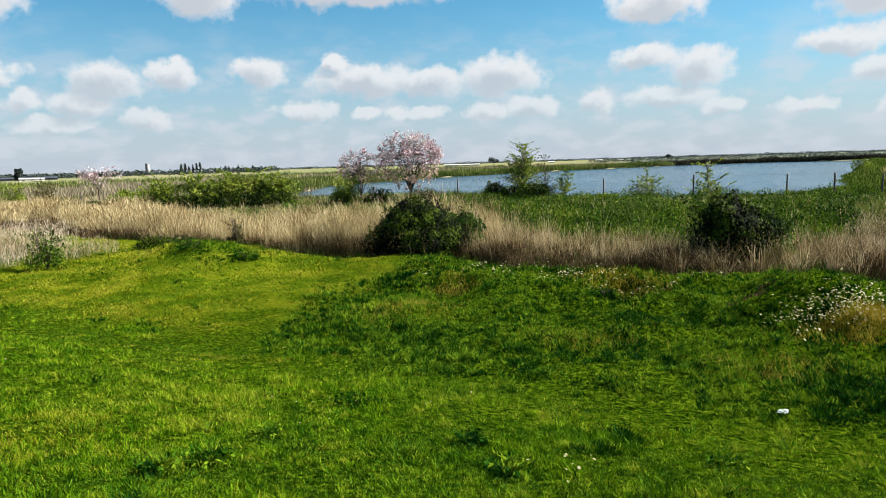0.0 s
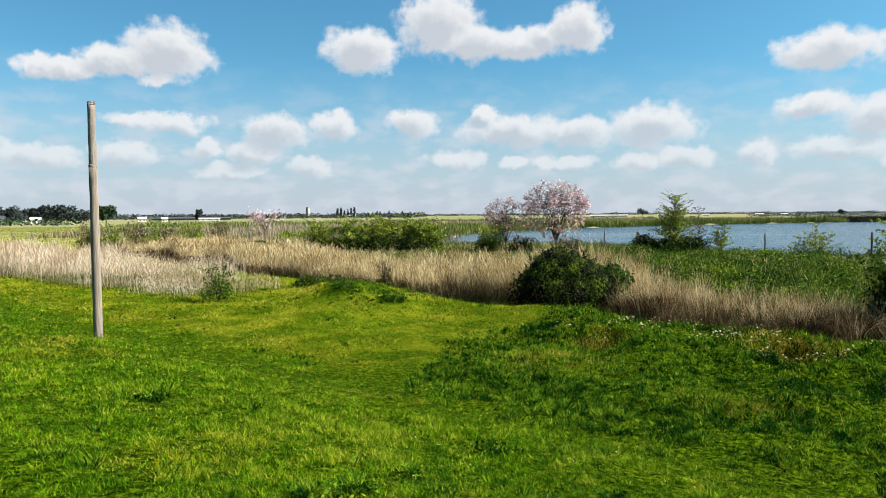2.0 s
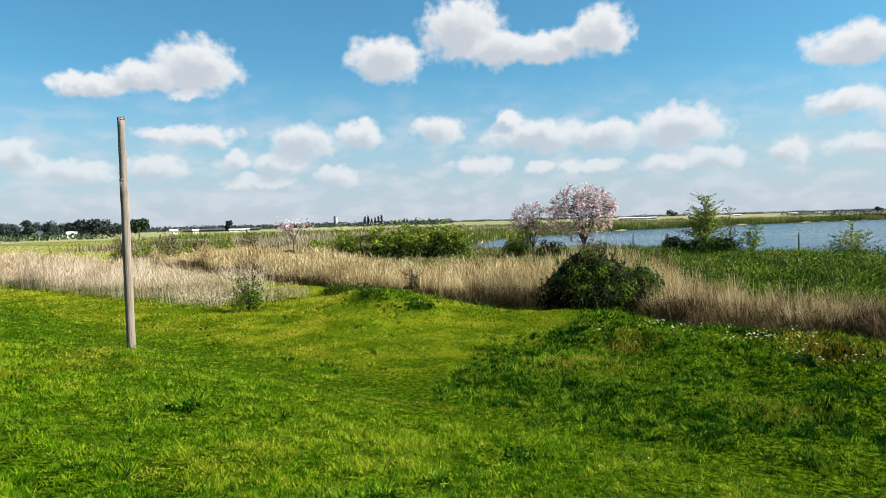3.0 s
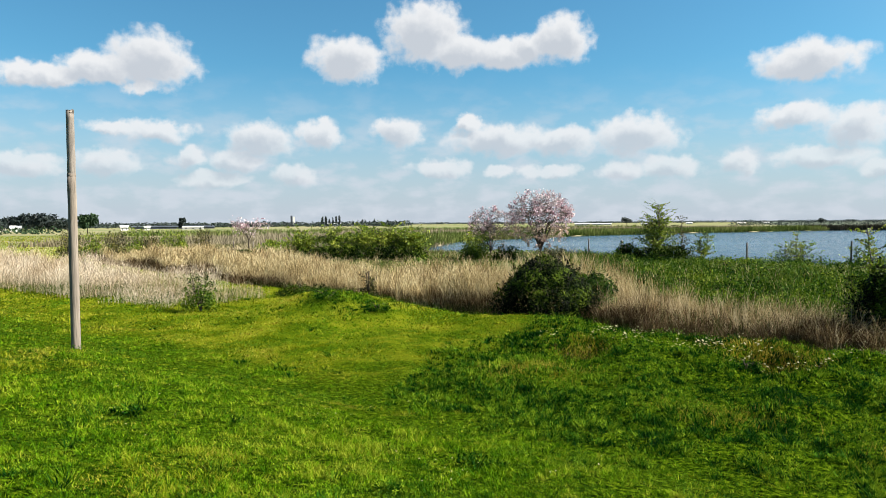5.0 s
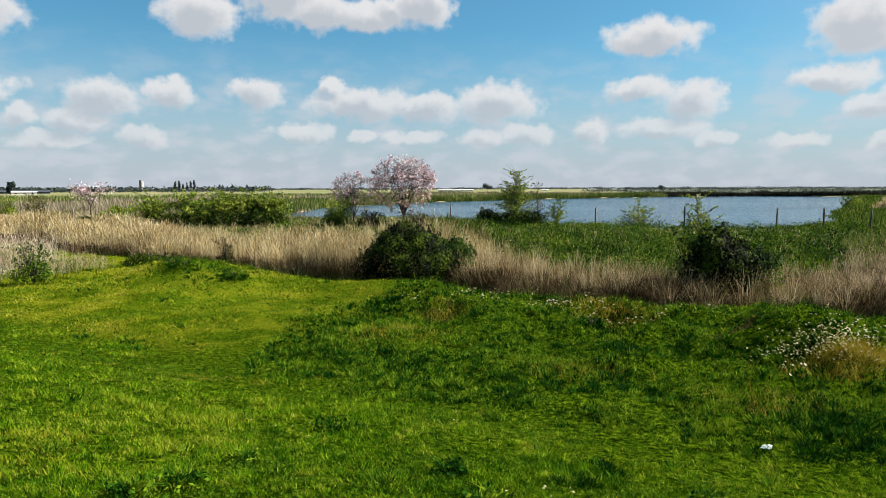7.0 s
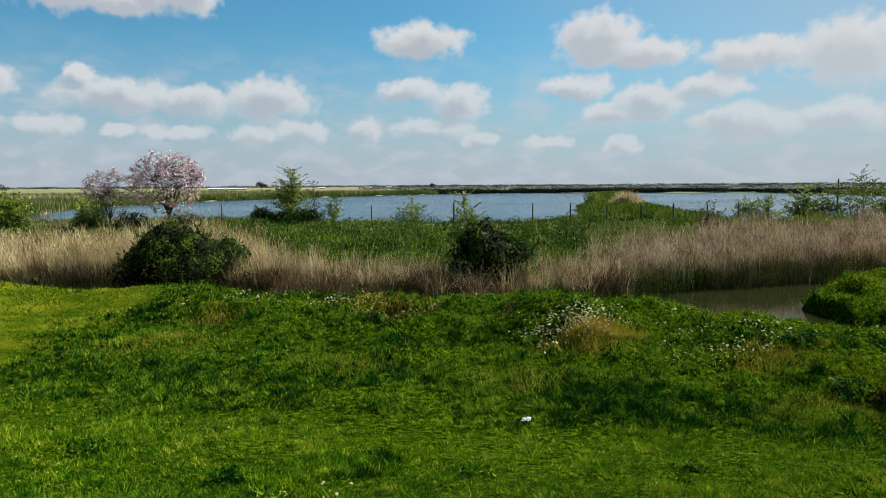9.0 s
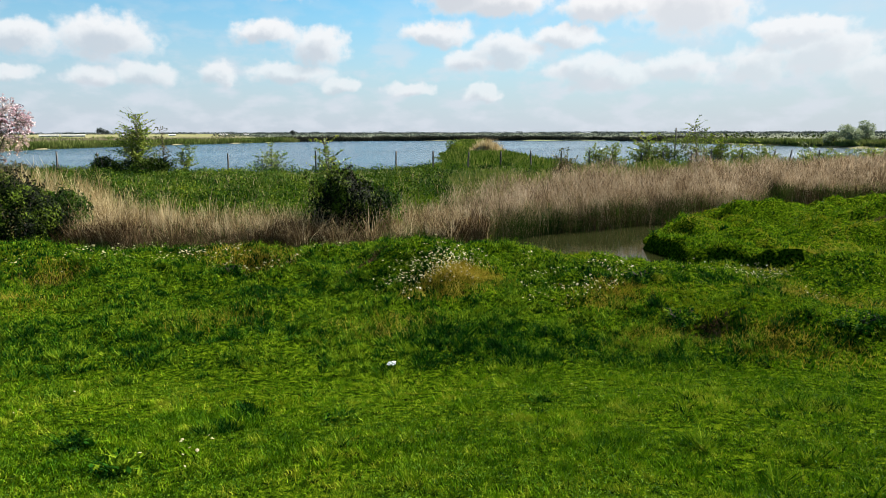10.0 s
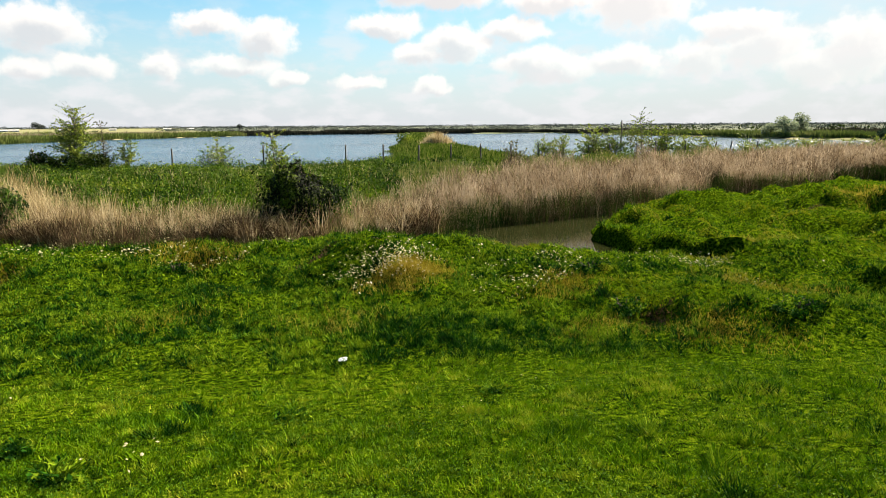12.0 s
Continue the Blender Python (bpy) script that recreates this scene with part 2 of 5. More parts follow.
REED_GREEN = material("young_reed", [(0.03, 0.07, 0.008), (0.07, 0.12, 0.015), (0.15, 0.17, 0.04), (0.28, 0.24, 0.1)], 0.4, 0.75, 0.3, 0.8, spec=0.1)
LEAF_DARK = material("dark_leaf", [(0.003, 0.009, 0.001), (0.01, 0.026, 0.002), (0.03, 0.06, 0.004), (0.09, 0.135, 0.01)], 0.9, 0.7, 0.12, 0.7, spec=0.03)
# Low stops near black put the bush's unlit front into the leaf colour.
LEAF_BUSH_SHADE = material("bush_leaf_shade", [(0.001, 0.003, 0.0004), (0.003, 0.008, 0.0007), (0.012, 0.028, 0.002), (0.13, 0.2, 0.014)], 1.4, 0.65, 0.08, 0.7, spec=0.04)
LEAF = material("green_leaf", [(0.05, 0.1, 0.007), (0.13, 0.22, 0.013), (0.26, 0.36, 0.026), (0.42, 0.47, 0.06)], 0.8, 0.5, 0.3, 0.7, spec=0.12)
LEAF_BANK = material("bank_leaf", [(0.004, 0.016, 0.002), (0.025, 0.072, 0.005), (0.08, 0.165, 0.01), (0.22, 0.29, 0.025)], 0.7, 0.75, 0.25, 0.5, spec=0.05)
LEAF_BROWN = material("olive_leaf", [(0.025, 0.028, 0.008), (0.06, 0.065, 0.015), (0.13, 0.13, 0.03), (0.28, 0.25, 0.07)], 0.8, 0.6, 0.25, 0.7, spec=0.12)
# Far and horizon leaves: distance haze put into the bluish grey-green.
LEAF_FAR_HAZE = material("far_leaf_haze", [(0.012, 0.024, 0.02), (0.022, 0.04, 0.032), (0.04, 0.062, 0.045)], 0.1, 0.7, 0.1, 0.25)
LEAF_HORIZON_HAZE = material("horizon_leaf_haze", [(0.05, 0.066, 0.06), (0.07, 0.09, 0.08), (0.095, 0.115, 0.095)], 0.02, 0.8, 0.1, 0.15, spec=0.0)
LEAF_PALE = material("willow_leaf", [(0.2, 0.26, 0.15), (0.32, 0.39, 0.23), (0.44, 0.5, 0.32)], 0.3, 0.7, 0.4, 0.5, spec=0.05)
BLOSSOM = material("pink_blossom", [(0.36, 0.16, 0.22), (0.74, 0.48, 0.53), (0.9, 0.72, 0.74), (0.95, 0.85, 0.84)], 0.9, 0.6, 0.3, 0.9)
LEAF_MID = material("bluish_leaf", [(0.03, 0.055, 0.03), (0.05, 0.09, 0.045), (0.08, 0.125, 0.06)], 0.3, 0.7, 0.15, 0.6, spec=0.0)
CREAM = material("cream_blossom", [(0.55, 0.36, 0.26), (0.82, 0.6, 0.45), (0.92, 0.76, 0.6)], 0.9, 0.6, 0.3, 0.9)
BARK = material("bark", [(0.022, 0.016, 0.012), (0.05, 0.038, 0.028), (0.09, 0.07, 0.052)], 6.0, 0.9, bump=0.01)
POLE_WOOD = material("weathered_wood", [(0.07, 0.058, 0.045), (0.13, 0.108, 0.085), (0.19, 0.16, 0.125), (0.25, 0.215, 0.17)], 3.0, 0.85, bump=0.006, fine=40.0, stretch=(1, 1, 0.06))
POLE_TOP = material("pale_weathered_wood", [(0.09, 0.08, 0.068), (0.16, 0.14, 0.12), (0.23, 0.2, 0.165), (0.3, 0.265, 0.22)], 3.0, 0.85, bump=0.006, fine=40.0, stretch=(1, 1, 0.06))
POST_WOOD = material("dark_wood", [(0.03, 0.027, 0.022), (0.07, 0.06, 0.05), (0.12, 0.105, 0.09)], 4.0, 0.9, bump=0.004, stretch=(1, 1, 0.15))
PETAL = material("white_petal", [(0.38, 0.35, 0.14), (0.62, 0.58, 0.3)], 2.0, 0.6, 0.25, 0.5)
PLASTIC = material("white_plastic", [(0.26, 0.31, 0.31), (0.45, 0.48, 0.46)], 12.0, 0.45)
PLASTER = material("pale_plaster", [(0.55, 0.53, 0.48), (0.72, 0.7, 0.66)], 0.4, 0.85)
ROOF = material("clay_roof", [(0.14, 0.07, 0.05), (0.22, 0.12, 0.085)], 0.6, 0.85)
ROOF_GREY = material("grey_roof", [(0.025, 0.03, 0.04), (0.045, 0.052, 0.065)], 0.3, 0.7)
ROOF_PALE = material("pale_roof", [(0.35, 0.35, 0.34), (0.5, 0.49, 0.47)], 0.3, 0.7)
CONCRETE = material("concrete", [(0.3, 0.3, 0.29), (0.45, 0.45, 0.43)], 0.5, 0.85)
LAKE = water_material("lake_water", (0.02, 0.045, 0.065), 0.16, 1.1, 0.8)
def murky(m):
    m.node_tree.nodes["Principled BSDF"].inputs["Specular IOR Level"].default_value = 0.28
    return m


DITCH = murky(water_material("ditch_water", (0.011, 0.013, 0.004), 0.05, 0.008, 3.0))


# ---- plan ----
# The dike runs along u; s is the distance out from its crest towards the lake.
NX, NY = math.sin(radians(27.5)), math.cos(radians(27.5))
CAM_Z = 3.0


def polar(az, r):
    return -r * math.sin(radians(az)), r * math.cos(radians(az))


def su(x, y):
    return NX * x + NY * y, NY * x - NX * y


def from_su(s, u):
    return NX * s + NY * u, NY * s - NX * u


def lattice(ix, iy, seed):
    h = (ix.astype(np.int64) * 374761393 + iy.astype(np.int64) * 668265263 + seed * 974634777) & 0x7FFFFFFF
    h = (h ^ (h >> 13)) * 1274126177 & 0x7FFFFFFF
    return ((h ^ (h >> 16)) & 0xFFFF) / 65535.0


def vnoise(x, y, scale, seed=0):
    """Smooth value noise, 0 to 1, with bumps about 1 / scale metres wide."""
    x, y = np.asarray(x, float) * scale, np.asarray(y, float) * scale
    ix, iy = np.floor(x), np.floor(y)
    fx, fy = x - ix, y - iy
    fx, fy = fx * fx * (3 - 2 * fx), fy * fy * (3 - 2 * fy)
    a, b = lattice(ix, iy, seed), lattice(ix + 1, iy, seed)
    c, d = lattice(ix, iy + 1, seed), lattice(ix + 1, iy + 1, seed)
    return (a * (1 - fx) + b * fx) * (1 - fy) + (c * (1 - fx) + d * fx) * fy


def step01(v, a, b):
    t = np.clip((v - a) / (b - a), 0, 1)
    return t * t * (3 - 2 * t)


def polygon_distance(x, y, poly):
    """Signed distance to a polygon, negative inside."""
    best, inside = np.full(np.shape(x), 1e9), np.zeros(np.shape(x), bool)
    for (ax, ay), (bx, by) in zip(poly, poly[1:] + poly[:1]):
        ex, ey = bx - ax, by - ay
        k = np.clip(((x - ax) * ex + (y - ay) * ey) / (ex * ex + ey * ey), 0, 1)
        best = np.minimum(best, np.hypot(x - ax - k * ex, y - ay - k * ey))
        cross = ((ay > y) != (by > y)) & (x < (bx - ax) * (y - ay) / ((by - ay) or 1e-9) + ax)
        inside ^= cross
    return np.where(inside, -best, best)


SHORE = 52.0


def shore(az):
    return polar(az, SHORE / math.cos(radians(az + 27.5)))


LAKE_WEST = [shore(14.5), polar(13.4, 84), polar(9.5, 122), polar(-0.2, 167), polar(-9.1, 210), polar(-18.7, 266), polar(-25, 287),
             polar(-31.5, 283), polar(-31.3, 165), polar(-30.6, 104), polar(-29.6, 67), shore(-27.2), shore(-10), shore(2)]
LAKE_EAST = [shore(-44.0), polar(-38.6, 80), polar(-36.2, 95), polar(-34.8, 138), polar(-34.3, 283), polar(-43.5, 284), polar(-48, 240), polar(-54.4, 196),
             polar(-60.3, 164), polar(-66, 153), polar(-76, 150), shore(-76), shore(-55)]
POND_FAR = [polar(17, 135), polar(8.5, 150), polar(9.5, 168), polar(17, 150)]
POOL = [polar(-26, 18.2), polar(-34, 21.8), polar(-40, 23.4), polar(-47, 25.5), polar(-50, 27.5), polar(-46.5, 20.8), polar(-50, 18.8),
        polar(-56, 17.9), polar(-61, 17.8), polar(-58, 16.6), polar(-50, 15.9), polar(-40, 15.9), polar(-30, 16.6)]
WATER_Z, DITCH_Z = -0.3, -0.38


def reed_front(u):
    """Where the reed belt in the ditch begins, as s along u."""
    return np.interp(u, [-120, -50.7, -25.6, -14, -6, -2, 1.5, 4.6, 9.5, 17, 26, 60], [34, 25.3, 21.3, 19.4, 18.3, 18.2, 19.6, 22.2, 25.0, 30.2, 34.6, 47])


def reed_depth(u):
    return np.interp(u, [-60, -25, -12, -4, 4, 12, 26], [5.5, 5.0, 4.5, 4.2, 6.0, 7.5, 8.0])


MOUNDS = [(*polar(20.6, 23.6), 0.74, 1.8), (*polar(7.0, 20.3), 0.2, 1.6), (*polar(17.0, 21.5), 0.16, 1.3), (*polar(1.0, 18.8), 0.22, 1.5), (*polar(-27.5, 13.4), 0.3, 1.2), (*polar(-31.8, 13.0), 0.36, 1.1),
          (*polar(-24.5, 16.2), 0.26, 1.3), (*polar(-35.2, 14.6), 0.36, 1.0), (*polar(-32.2, 14.8), 0.14, 0.9), (*polar(-46, 12.6), 0.25, 1.3), (*polar(-58, 11.0), 0.3, 1.4),
          (*polar(-63, 11.5), 0.25, 1.2), (*polar(-54.5, 24.5), 0.32, 1.5), (*polar(-58.5, 27), 0.3, 1.4), (*polar(-63.6, 26.4), 0.62, 1.2), (*polar(-66.8, 29), 0.4, 2.0), (*polar(-60.8, 25.0), 0.16, 0.9), (*polar(-50.5, 21.5), 0.16, 1.0), (*polar(-56, 20.5), 0.14, 1.1), (*polar(-71, 30), 0.4, 3.0),
          (*polar(-62.2, 24.9), -0.75, 0.75),
          (*polar(-0.7, 15.9), -0.42, 0.6), (*polar(-1.7, 15.7), -0.36, 0.5), (*polar(-15.0, 15.1), -0.36, 0.5), (*polar(-16.4, 15.0), -0.26, 0.4), (*polar(-52.7, 10.3), -0.28, 0.42), (*polar(-34.6, 12.6), -0.15, 0.5), (*polar(-9, 16.2), -0.12, 0.6), (*polar(-24.2, 13.6), -0.2, 0.45)]


HOLLOWS = [m for m in MOUNDS if m[2] < 0]


def ground_height(x, y):
    x, y = np.asarray(x, float), np.asarray(y, float)
    s, u = su(x, y)
    r = np.hypot(x, y)
    dike = 1.42 - 1.22 * np.clip((s - 0.4) / 7.2, 0, 1)
    dike = dike - 0.1 * step01(s, 5.5, 8.5) + 0.12 * step01(-s, -1, 1)
    back = -1.3 * step01(-s, 4, 14)
    z = dike + back
    front = reed_front(u)
    wet = step01(s, front - 2.0, front - 0.4) * (1 - step01(s, front + reed_depth(u) - 2.5, front + reed_depth(u) + 4))
    wet = wet * (1 - step01(-u, 24, 40) * 0.75)
    k = step01(u, -4, 3)
    crest = np.exp(-((s - ((front - 2.9) * (1 - k) + 13.6 * k)) / 1.4) ** 2)
    z = z + 0.2 * crest * (1 - 0.75 * step01(u, 1.5, 5)) * step01(u, -12.5, -8) * (0.55 + 0.9 * vnoise(x, y, 0.4, 3))
    z = z - 0.62 * wet
    for mx, my, mh, mr in MOUNDS:
        z = z + mh * np.exp(-((x - mx) ** 2 + (y - my) ** 2) / (mr * mr))
    z = z + (vnoise(x, y, 0.35, 5) - 0.5) * 0.12 * np.clip(r / 8, 0.2, 1) * (r < 120) + ((vnoise(x, y, 0.9, 6) - 0.5) * (0.15 + 0.22 * step01(s, 9.5, 12) * step01(u, -12, -4) + 0.22 * step01(s, 8.2, 9.5) * step01(u, 2, 5)) + (vnoise(x, y, 2.6, 7) - 0.5) * (0.07 + 0.1 * step01(s, 8, 9.5) * step01(u, -8, -2)) + (vnoise(x, y, 5.0, 18) - 0.5) * 0.07 * step01(u, -8, -2)) * (0.2 + 0.8 * step01(s, 7.6, 9.5)) * (r < 60)
    tongue = step01(u, 5, 8) * step01(s, 15, 16.5) * (1 - step01(s, front - 1.5, front - 0.5)) * (r < 60)
    z = z + tongue * ((vnoise(x, y, 0.55, 8) - 0.5) * 0.62 + (vnoise(x, y, 1.5, 10) - 0.5) * 0.42 - 0.08)
    pool = polygon_distance(x, y, POOL) + (vnoise(x, y, 1.1, 11) - 0.5) * 0.5
    z = np.where(pool < 0.45, np.minimum(z, -0.75 + (0.75 + np.maximum(z, 0)) * step01(pool, -0.25, 0.45)), z)
    bank = 0.22 * np.exp(-((s - 48.5) / 3.5) ** 2)
    z = z + bank
    for lake in (LAKE_WEST, LAKE_EAST, POND_FAR):
        d = polygon_distance(x, y, lake) + (vnoise(x, y, 0.12, 9) - 0.5) * 3.0
        z = np.where(d < 3, np.minimum(z, -1.2 + 1.5 * step01(d, -3, 3)), z)
    return z + 0.6 * step01(r, 600, 1800)


def mesh_np(name, verts, faces, mat, smooth=False, sides=3):
    """A mesh from arrays of points and of equal-sided faces."""
    me = bpy.data.meshes.new(name)
    verts, faces = np.asarray(verts, np.float32), np.asarray(faces, np.int32)
    me.vertices.add(len(verts))
    me.vertices.foreach_set("co", verts.ravel())
    me.loops.add(faces.size)
    me.loops.foreach_set("vertex_index", faces.ravel())
    me.polygons.add(len(faces))
    me.polygons.foreach_set("loop_start", np.arange(0, faces.size, sides, dtype=np.int32))
    if smooth:
        me.polygons.foreach_set("use_smooth", np.ones(len(faces), bool))
    me.update(calc_edges=True)
    if mat:
        me.materials.append(mat)
    return me


def part(name, me, parent, label=""):
    ob = new(name, me)
    ob.parent = parent
    return tagged(ob, label) if label else ob


def thing(name, label, category, at=(0, 0, 0), group="", turn=0.0):
    ob = new(name)
    ob.empty_display_size = 0.2
    ob.matrix_world = pose(*at, 0, 0, turn)
    return tagged(ob, label, category, group)


def bm_mesh(name, bm, mat, smooth=False):
    me = bpy.data.meshes.new(name)
    bm.to_mesh(me)
    bm.free()
    me.materials.append(mat)
    if smooth:
        me.polygons.foreach_set("use_smooth", np.ones(len(me.polygons), bool))
    return me


# ---- ground and water ----
az_fine = np.arange(58, -80, -0.4)
az_rest = np.arange(-80, -302, -3.0)
azs = np.concatenate([az_fine, az_rest])
rings = np.concatenate([[0.0], np.geomspace(0.6, 90, 270), np.geomspace(90, 4600, 121)[1:]])
A, R = np.meshgrid(np.radians(azs), rings)
GX, GY = -R * np.sin(A), R * np.cos(A)
GZ = ground_height(GX, GY)
na, nr = len(azs), len(rings)
idx = np.arange(na * nr).reshape(nr, na)
nxt = np.roll(idx, -1, axis=1)
quads = np.stack([idx[:-1], nxt[:-1], nxt[1:], idx[1:]], -1).reshape(-1, 4)[:, ::-1]
ground = new("ground", mesh_np("ground", np.stack([GX, GY, GZ], -1).reshape(-1, 3), quads, None, True, 4))
tagged(ground, "green meadow, low dike, banks and fields running to the horizon", "ground", kind="structure")


def ground_material():
    """Turf near by; farther off bands of straw-coloured reed land, pasture and ploughed fields, tinted with haze in the
    east.
    """
    m = SHADED_TURF
    t = m.node_tree
    bsdf = t.nodes["Principled BSDF"]
    near = bsdf.inputs["Base Color"].links[0].from_socket
    geo = t.nodes.new("ShaderNodeNewGeometry")
    p = geo.outputs["Position"]
    far_noise = noise_node(t, vec_node(t, "MULTIPLY", p, (0.004, 0.012, 0.0)), 1.0, 4.0, 0.6).outputs[0]
    r1 = t.nodes.new("ShaderNodeValToRGB")
    cr = r1.color_ramp
    for _ in range(3):
        cr.elements.new(0.5)
    for i, (q, c) in enumerate([(0.3, (0.06, 0.1, 0.028)), (0.42, (0.115, 0.135, 0.055)), (0.5, (0.19, 0.17, 0.1)), (0.58, (0.125, 0.14, 0.06)), (0.7, (0.19, 0.18, 0.1))]):
        cr.elements[i].position, cr.elements[i].color = q, (*c, 1)
    t.links.new(far_noise, r1.inputs[0])
    dist = vec_node(t, "LENGTH", p)
    fac = map_range(t, dist, 38.0, 54.0)
    out_way, along = from_su(1.0, 0.0), from_su(0.0, 1.0)
    s_ = vec_node(t, "DOT_PRODUCT", p, (*out_way, 0.0))
    u_ = vec_node(t, "DOT_PRODUCT", p, (*along, 0.0))
    field_mask = math_node(t, "MULTIPLY", map_range(t, s_, 45.0, 34.0), math_node(t, "MULTIPLY", map_range(t, u_, -30.0, -42.0), map_range(t, dist, 320.0, 260.0)))
    streak = noise_node(t, vec_node(t, "MULTIPLY", p, (0.05, 0.12, 0.0)), 1.0, 4.0, 0.6).outputs[0]
    field = mix_colour(t, map_range(t, streak, 0.38, 0.62), (0.17, 0.2, 0.05), (0.32, 0.31, 0.1))
    apart = t.nodes.new("ShaderNodeSeparateXYZ")
    t.links.new(p, apart.inputs[0])
    east = math_node(t, "SUBTRACT", apart.outputs[0], math_node(t, "MULTIPLY", dist, 0.22))
    # East beyond 270 m the ground takes grey-green distance haze in its colour.
    hazed_land_mask = math_node(t, "MULTIPLY", map_range(t, east, 0.0, 40.0), map_range(t, dist, 270.0, 300.0))
    hazed_land = mix_colour(t, map_range(t, far_noise, 0.4, 0.6), (0.075, 0.095, 0.075), (0.13, 0.14, 0.1))
    far = mix_colour(t, field_mask, r1.outputs[0], field)
    far = mix_colour(t, hazed_land_mask, far, hazed_land)
    patches = noise_node(t, p, 0.6, 5.0, 0.6).outputs[0]
    sward = mix_colour(t, map_range(t, patches, 0.36, 0.64), (0.05, 0.09, 0.003), (0.14, 0.155, 0.008))
    short = math_node(t, "MULTIPLY", math_node(t, "MULTIPLY", map_range(t, u_, -6.0, -13.0), map_range(t, s_, 7.0, 11.0)), map_range(t, patches, 0.3, 0.6, 0.35, 0.8))
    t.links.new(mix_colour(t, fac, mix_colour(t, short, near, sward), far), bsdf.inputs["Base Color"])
    return m


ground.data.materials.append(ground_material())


def sheet(name, poly, z, mat, label, grow=0.0):
    bm = bmesh.new()
    cx, cy = sum(p[0] for p in poly) / len(poly), sum(p[1] for p in poly) / len(poly)
    vs = []
    for px, py in poly:
        d = math.hypot(px - cx, py - cy)
        vs.append(bm.verts.new((px + (px - cx) / d * grow, py + (py - cy) / d * grow, z)))
    f = bm.faces.new(vs)
    if f.normal.z < 0:
        f.normal_flip()
    bmesh.ops.triangulate(bm, faces=bm.faces[:])
    ob = new(name, bm_mesh(name, bm, mat))
    return tagged(ob, label, "water", kind="structure")


sheet("lake", LAKE_WEST, WATER_Z, LAKE, "wide blue rippled lake beyond the wire fence", 5.0)
sheet("lake", LAKE_EAST, WATER_Z + 0.001, LAKE, "second blue lake beyond the narrow grassy causeway", 5.0)
sheet("pond", POND_FAR, WATER_Z, LAKE, "thin strip of far pond between green banks", 3.0)
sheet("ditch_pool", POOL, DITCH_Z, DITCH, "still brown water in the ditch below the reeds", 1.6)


# ---- grass and reeds ----
rng = np.random.default_rng(7)


def blades(x, y, h, w, lean, bend=False, z=None, lean_dir=None):
    """Points and triangles of single tapering blades that stand on the ground."""
    n = len(x)
    z = ground_height(x, y) - 0.01 if z is None else z
    a, b = rng.uniform(0, 2 * np.pi, n), rng.uniform(0, 2 * np.pi, n)
    if lean_dir is not None:
        b = lean_dir + rng.normal(0, 0.7, n)
    lx, ly = np.cos(b) * lean * h, np.sin(b) * lean * h
    dx, dy = np.cos(a) * w * 0.5, np.sin(a) * w * 0.5
    if not bend:
        v = np.stack([np.stack([x - dx, y - dy, z], -1), np.stack([x + dx, y + dy, z], -1), np.stack([x + lx, y + ly, z + h], -1)], 1)
        return v.reshape(-1, 3), np.arange(3 * n).reshape(n, 3)
    mx, my, mz = x + lx * 0.35, y + ly * 0.35, z + h * 0.62
    v = np.stack([np.stack([x - dx, y - dy, z], -1), np.stack([x + dx, y + dy, z], -1), np.stack([mx + dx * 0.8, my + dy * 0.8, mz], -1),
                  np.stack([mx - dx * 0.8, my - dy * 0.8, mz], -1), np.stack([x + lx, y + ly, z + h], -1)], 1)
    k = (5 * np.arange(n))[:, None]
    f = np.stack([k + [0, 1, 2], k + [0, 2, 3], k + [3, 2, 4]], 1).reshape(-1, 3)
    return v.reshape(-1, 3), f


def joined(pieces):
    vs, fs, k = [], [], 0
    for v, f in pieces:
        vs.append(v)
        fs.append(f + k)
        k += len(v)
    return np.concatenate(vs), np.concatenate(fs)


def scatter(n, az0, az1, r0, r1):
    """Even in angle and in the logarithm of distance: thinner the farther off."""
    az, r = np.radians(rng.uniform(min(az0, az1), max(az0, az1), n)), np.exp(rng.uniform(math.log(r0), math.log(r1), n))
    return -r * np.sin(az), r * np.cos(az), r


def on_meadow(x, y):
    s, u = su(x, y)
    dry = polygon_distance(x, y, POOL) > 0.35
    for mx, my, mh, mr in HOLLOWS:
        dry &= np.hypot(x - mx, y - my) > 0.75 * mr * (0.6 + 0.8 * vnoise(x, y, 4.0, 17))
    tongue = (u > 5) & (s < reed_front(u) - 0.3)
    left = (u < -22) & (s < reed_front(u) - 0.2)
    return dry & ((s < reed_front(u) - 0.3) | tongue | left)


def bleached(x, y, s, u):
    """Sunburnt patches on the bumps by the ditch."""
    return step01(u, 1, 5) * step01(s, 8, 9.5) * step01(vnoise(x, y, 0.9, 19) * 0.6 + vnoise(x, y, 2.2, 23) * 0.4, 0.47, 0.64)


def track_side(x, y, s, u):
    """Metres from the edge of the wheel track that turns off towards the ditch: above 0 in the tall grass, -2 to 0 on the track."""
    return u + 7.6 + 0.48 * np.clip(s - 7.7, 0, 5) + 0.9 * (vnoise(x, y, 0.7, 24) - 0.5)


def on_track(x, y, s, u):
    d = track_side(x, y, s, u)
    turn_off = np.exp(-((d + 1.2) / 0.9) ** 2) * step01(s, 7.5, 9.5) * (1 - step01(s, 15.5, 18))
    toe = np.exp(-((s - 7.0) / 0.7) ** 2) * step01(-u, 3, 9)
    return np.clip(turn_off + 0.8 * toe, 0, 1)


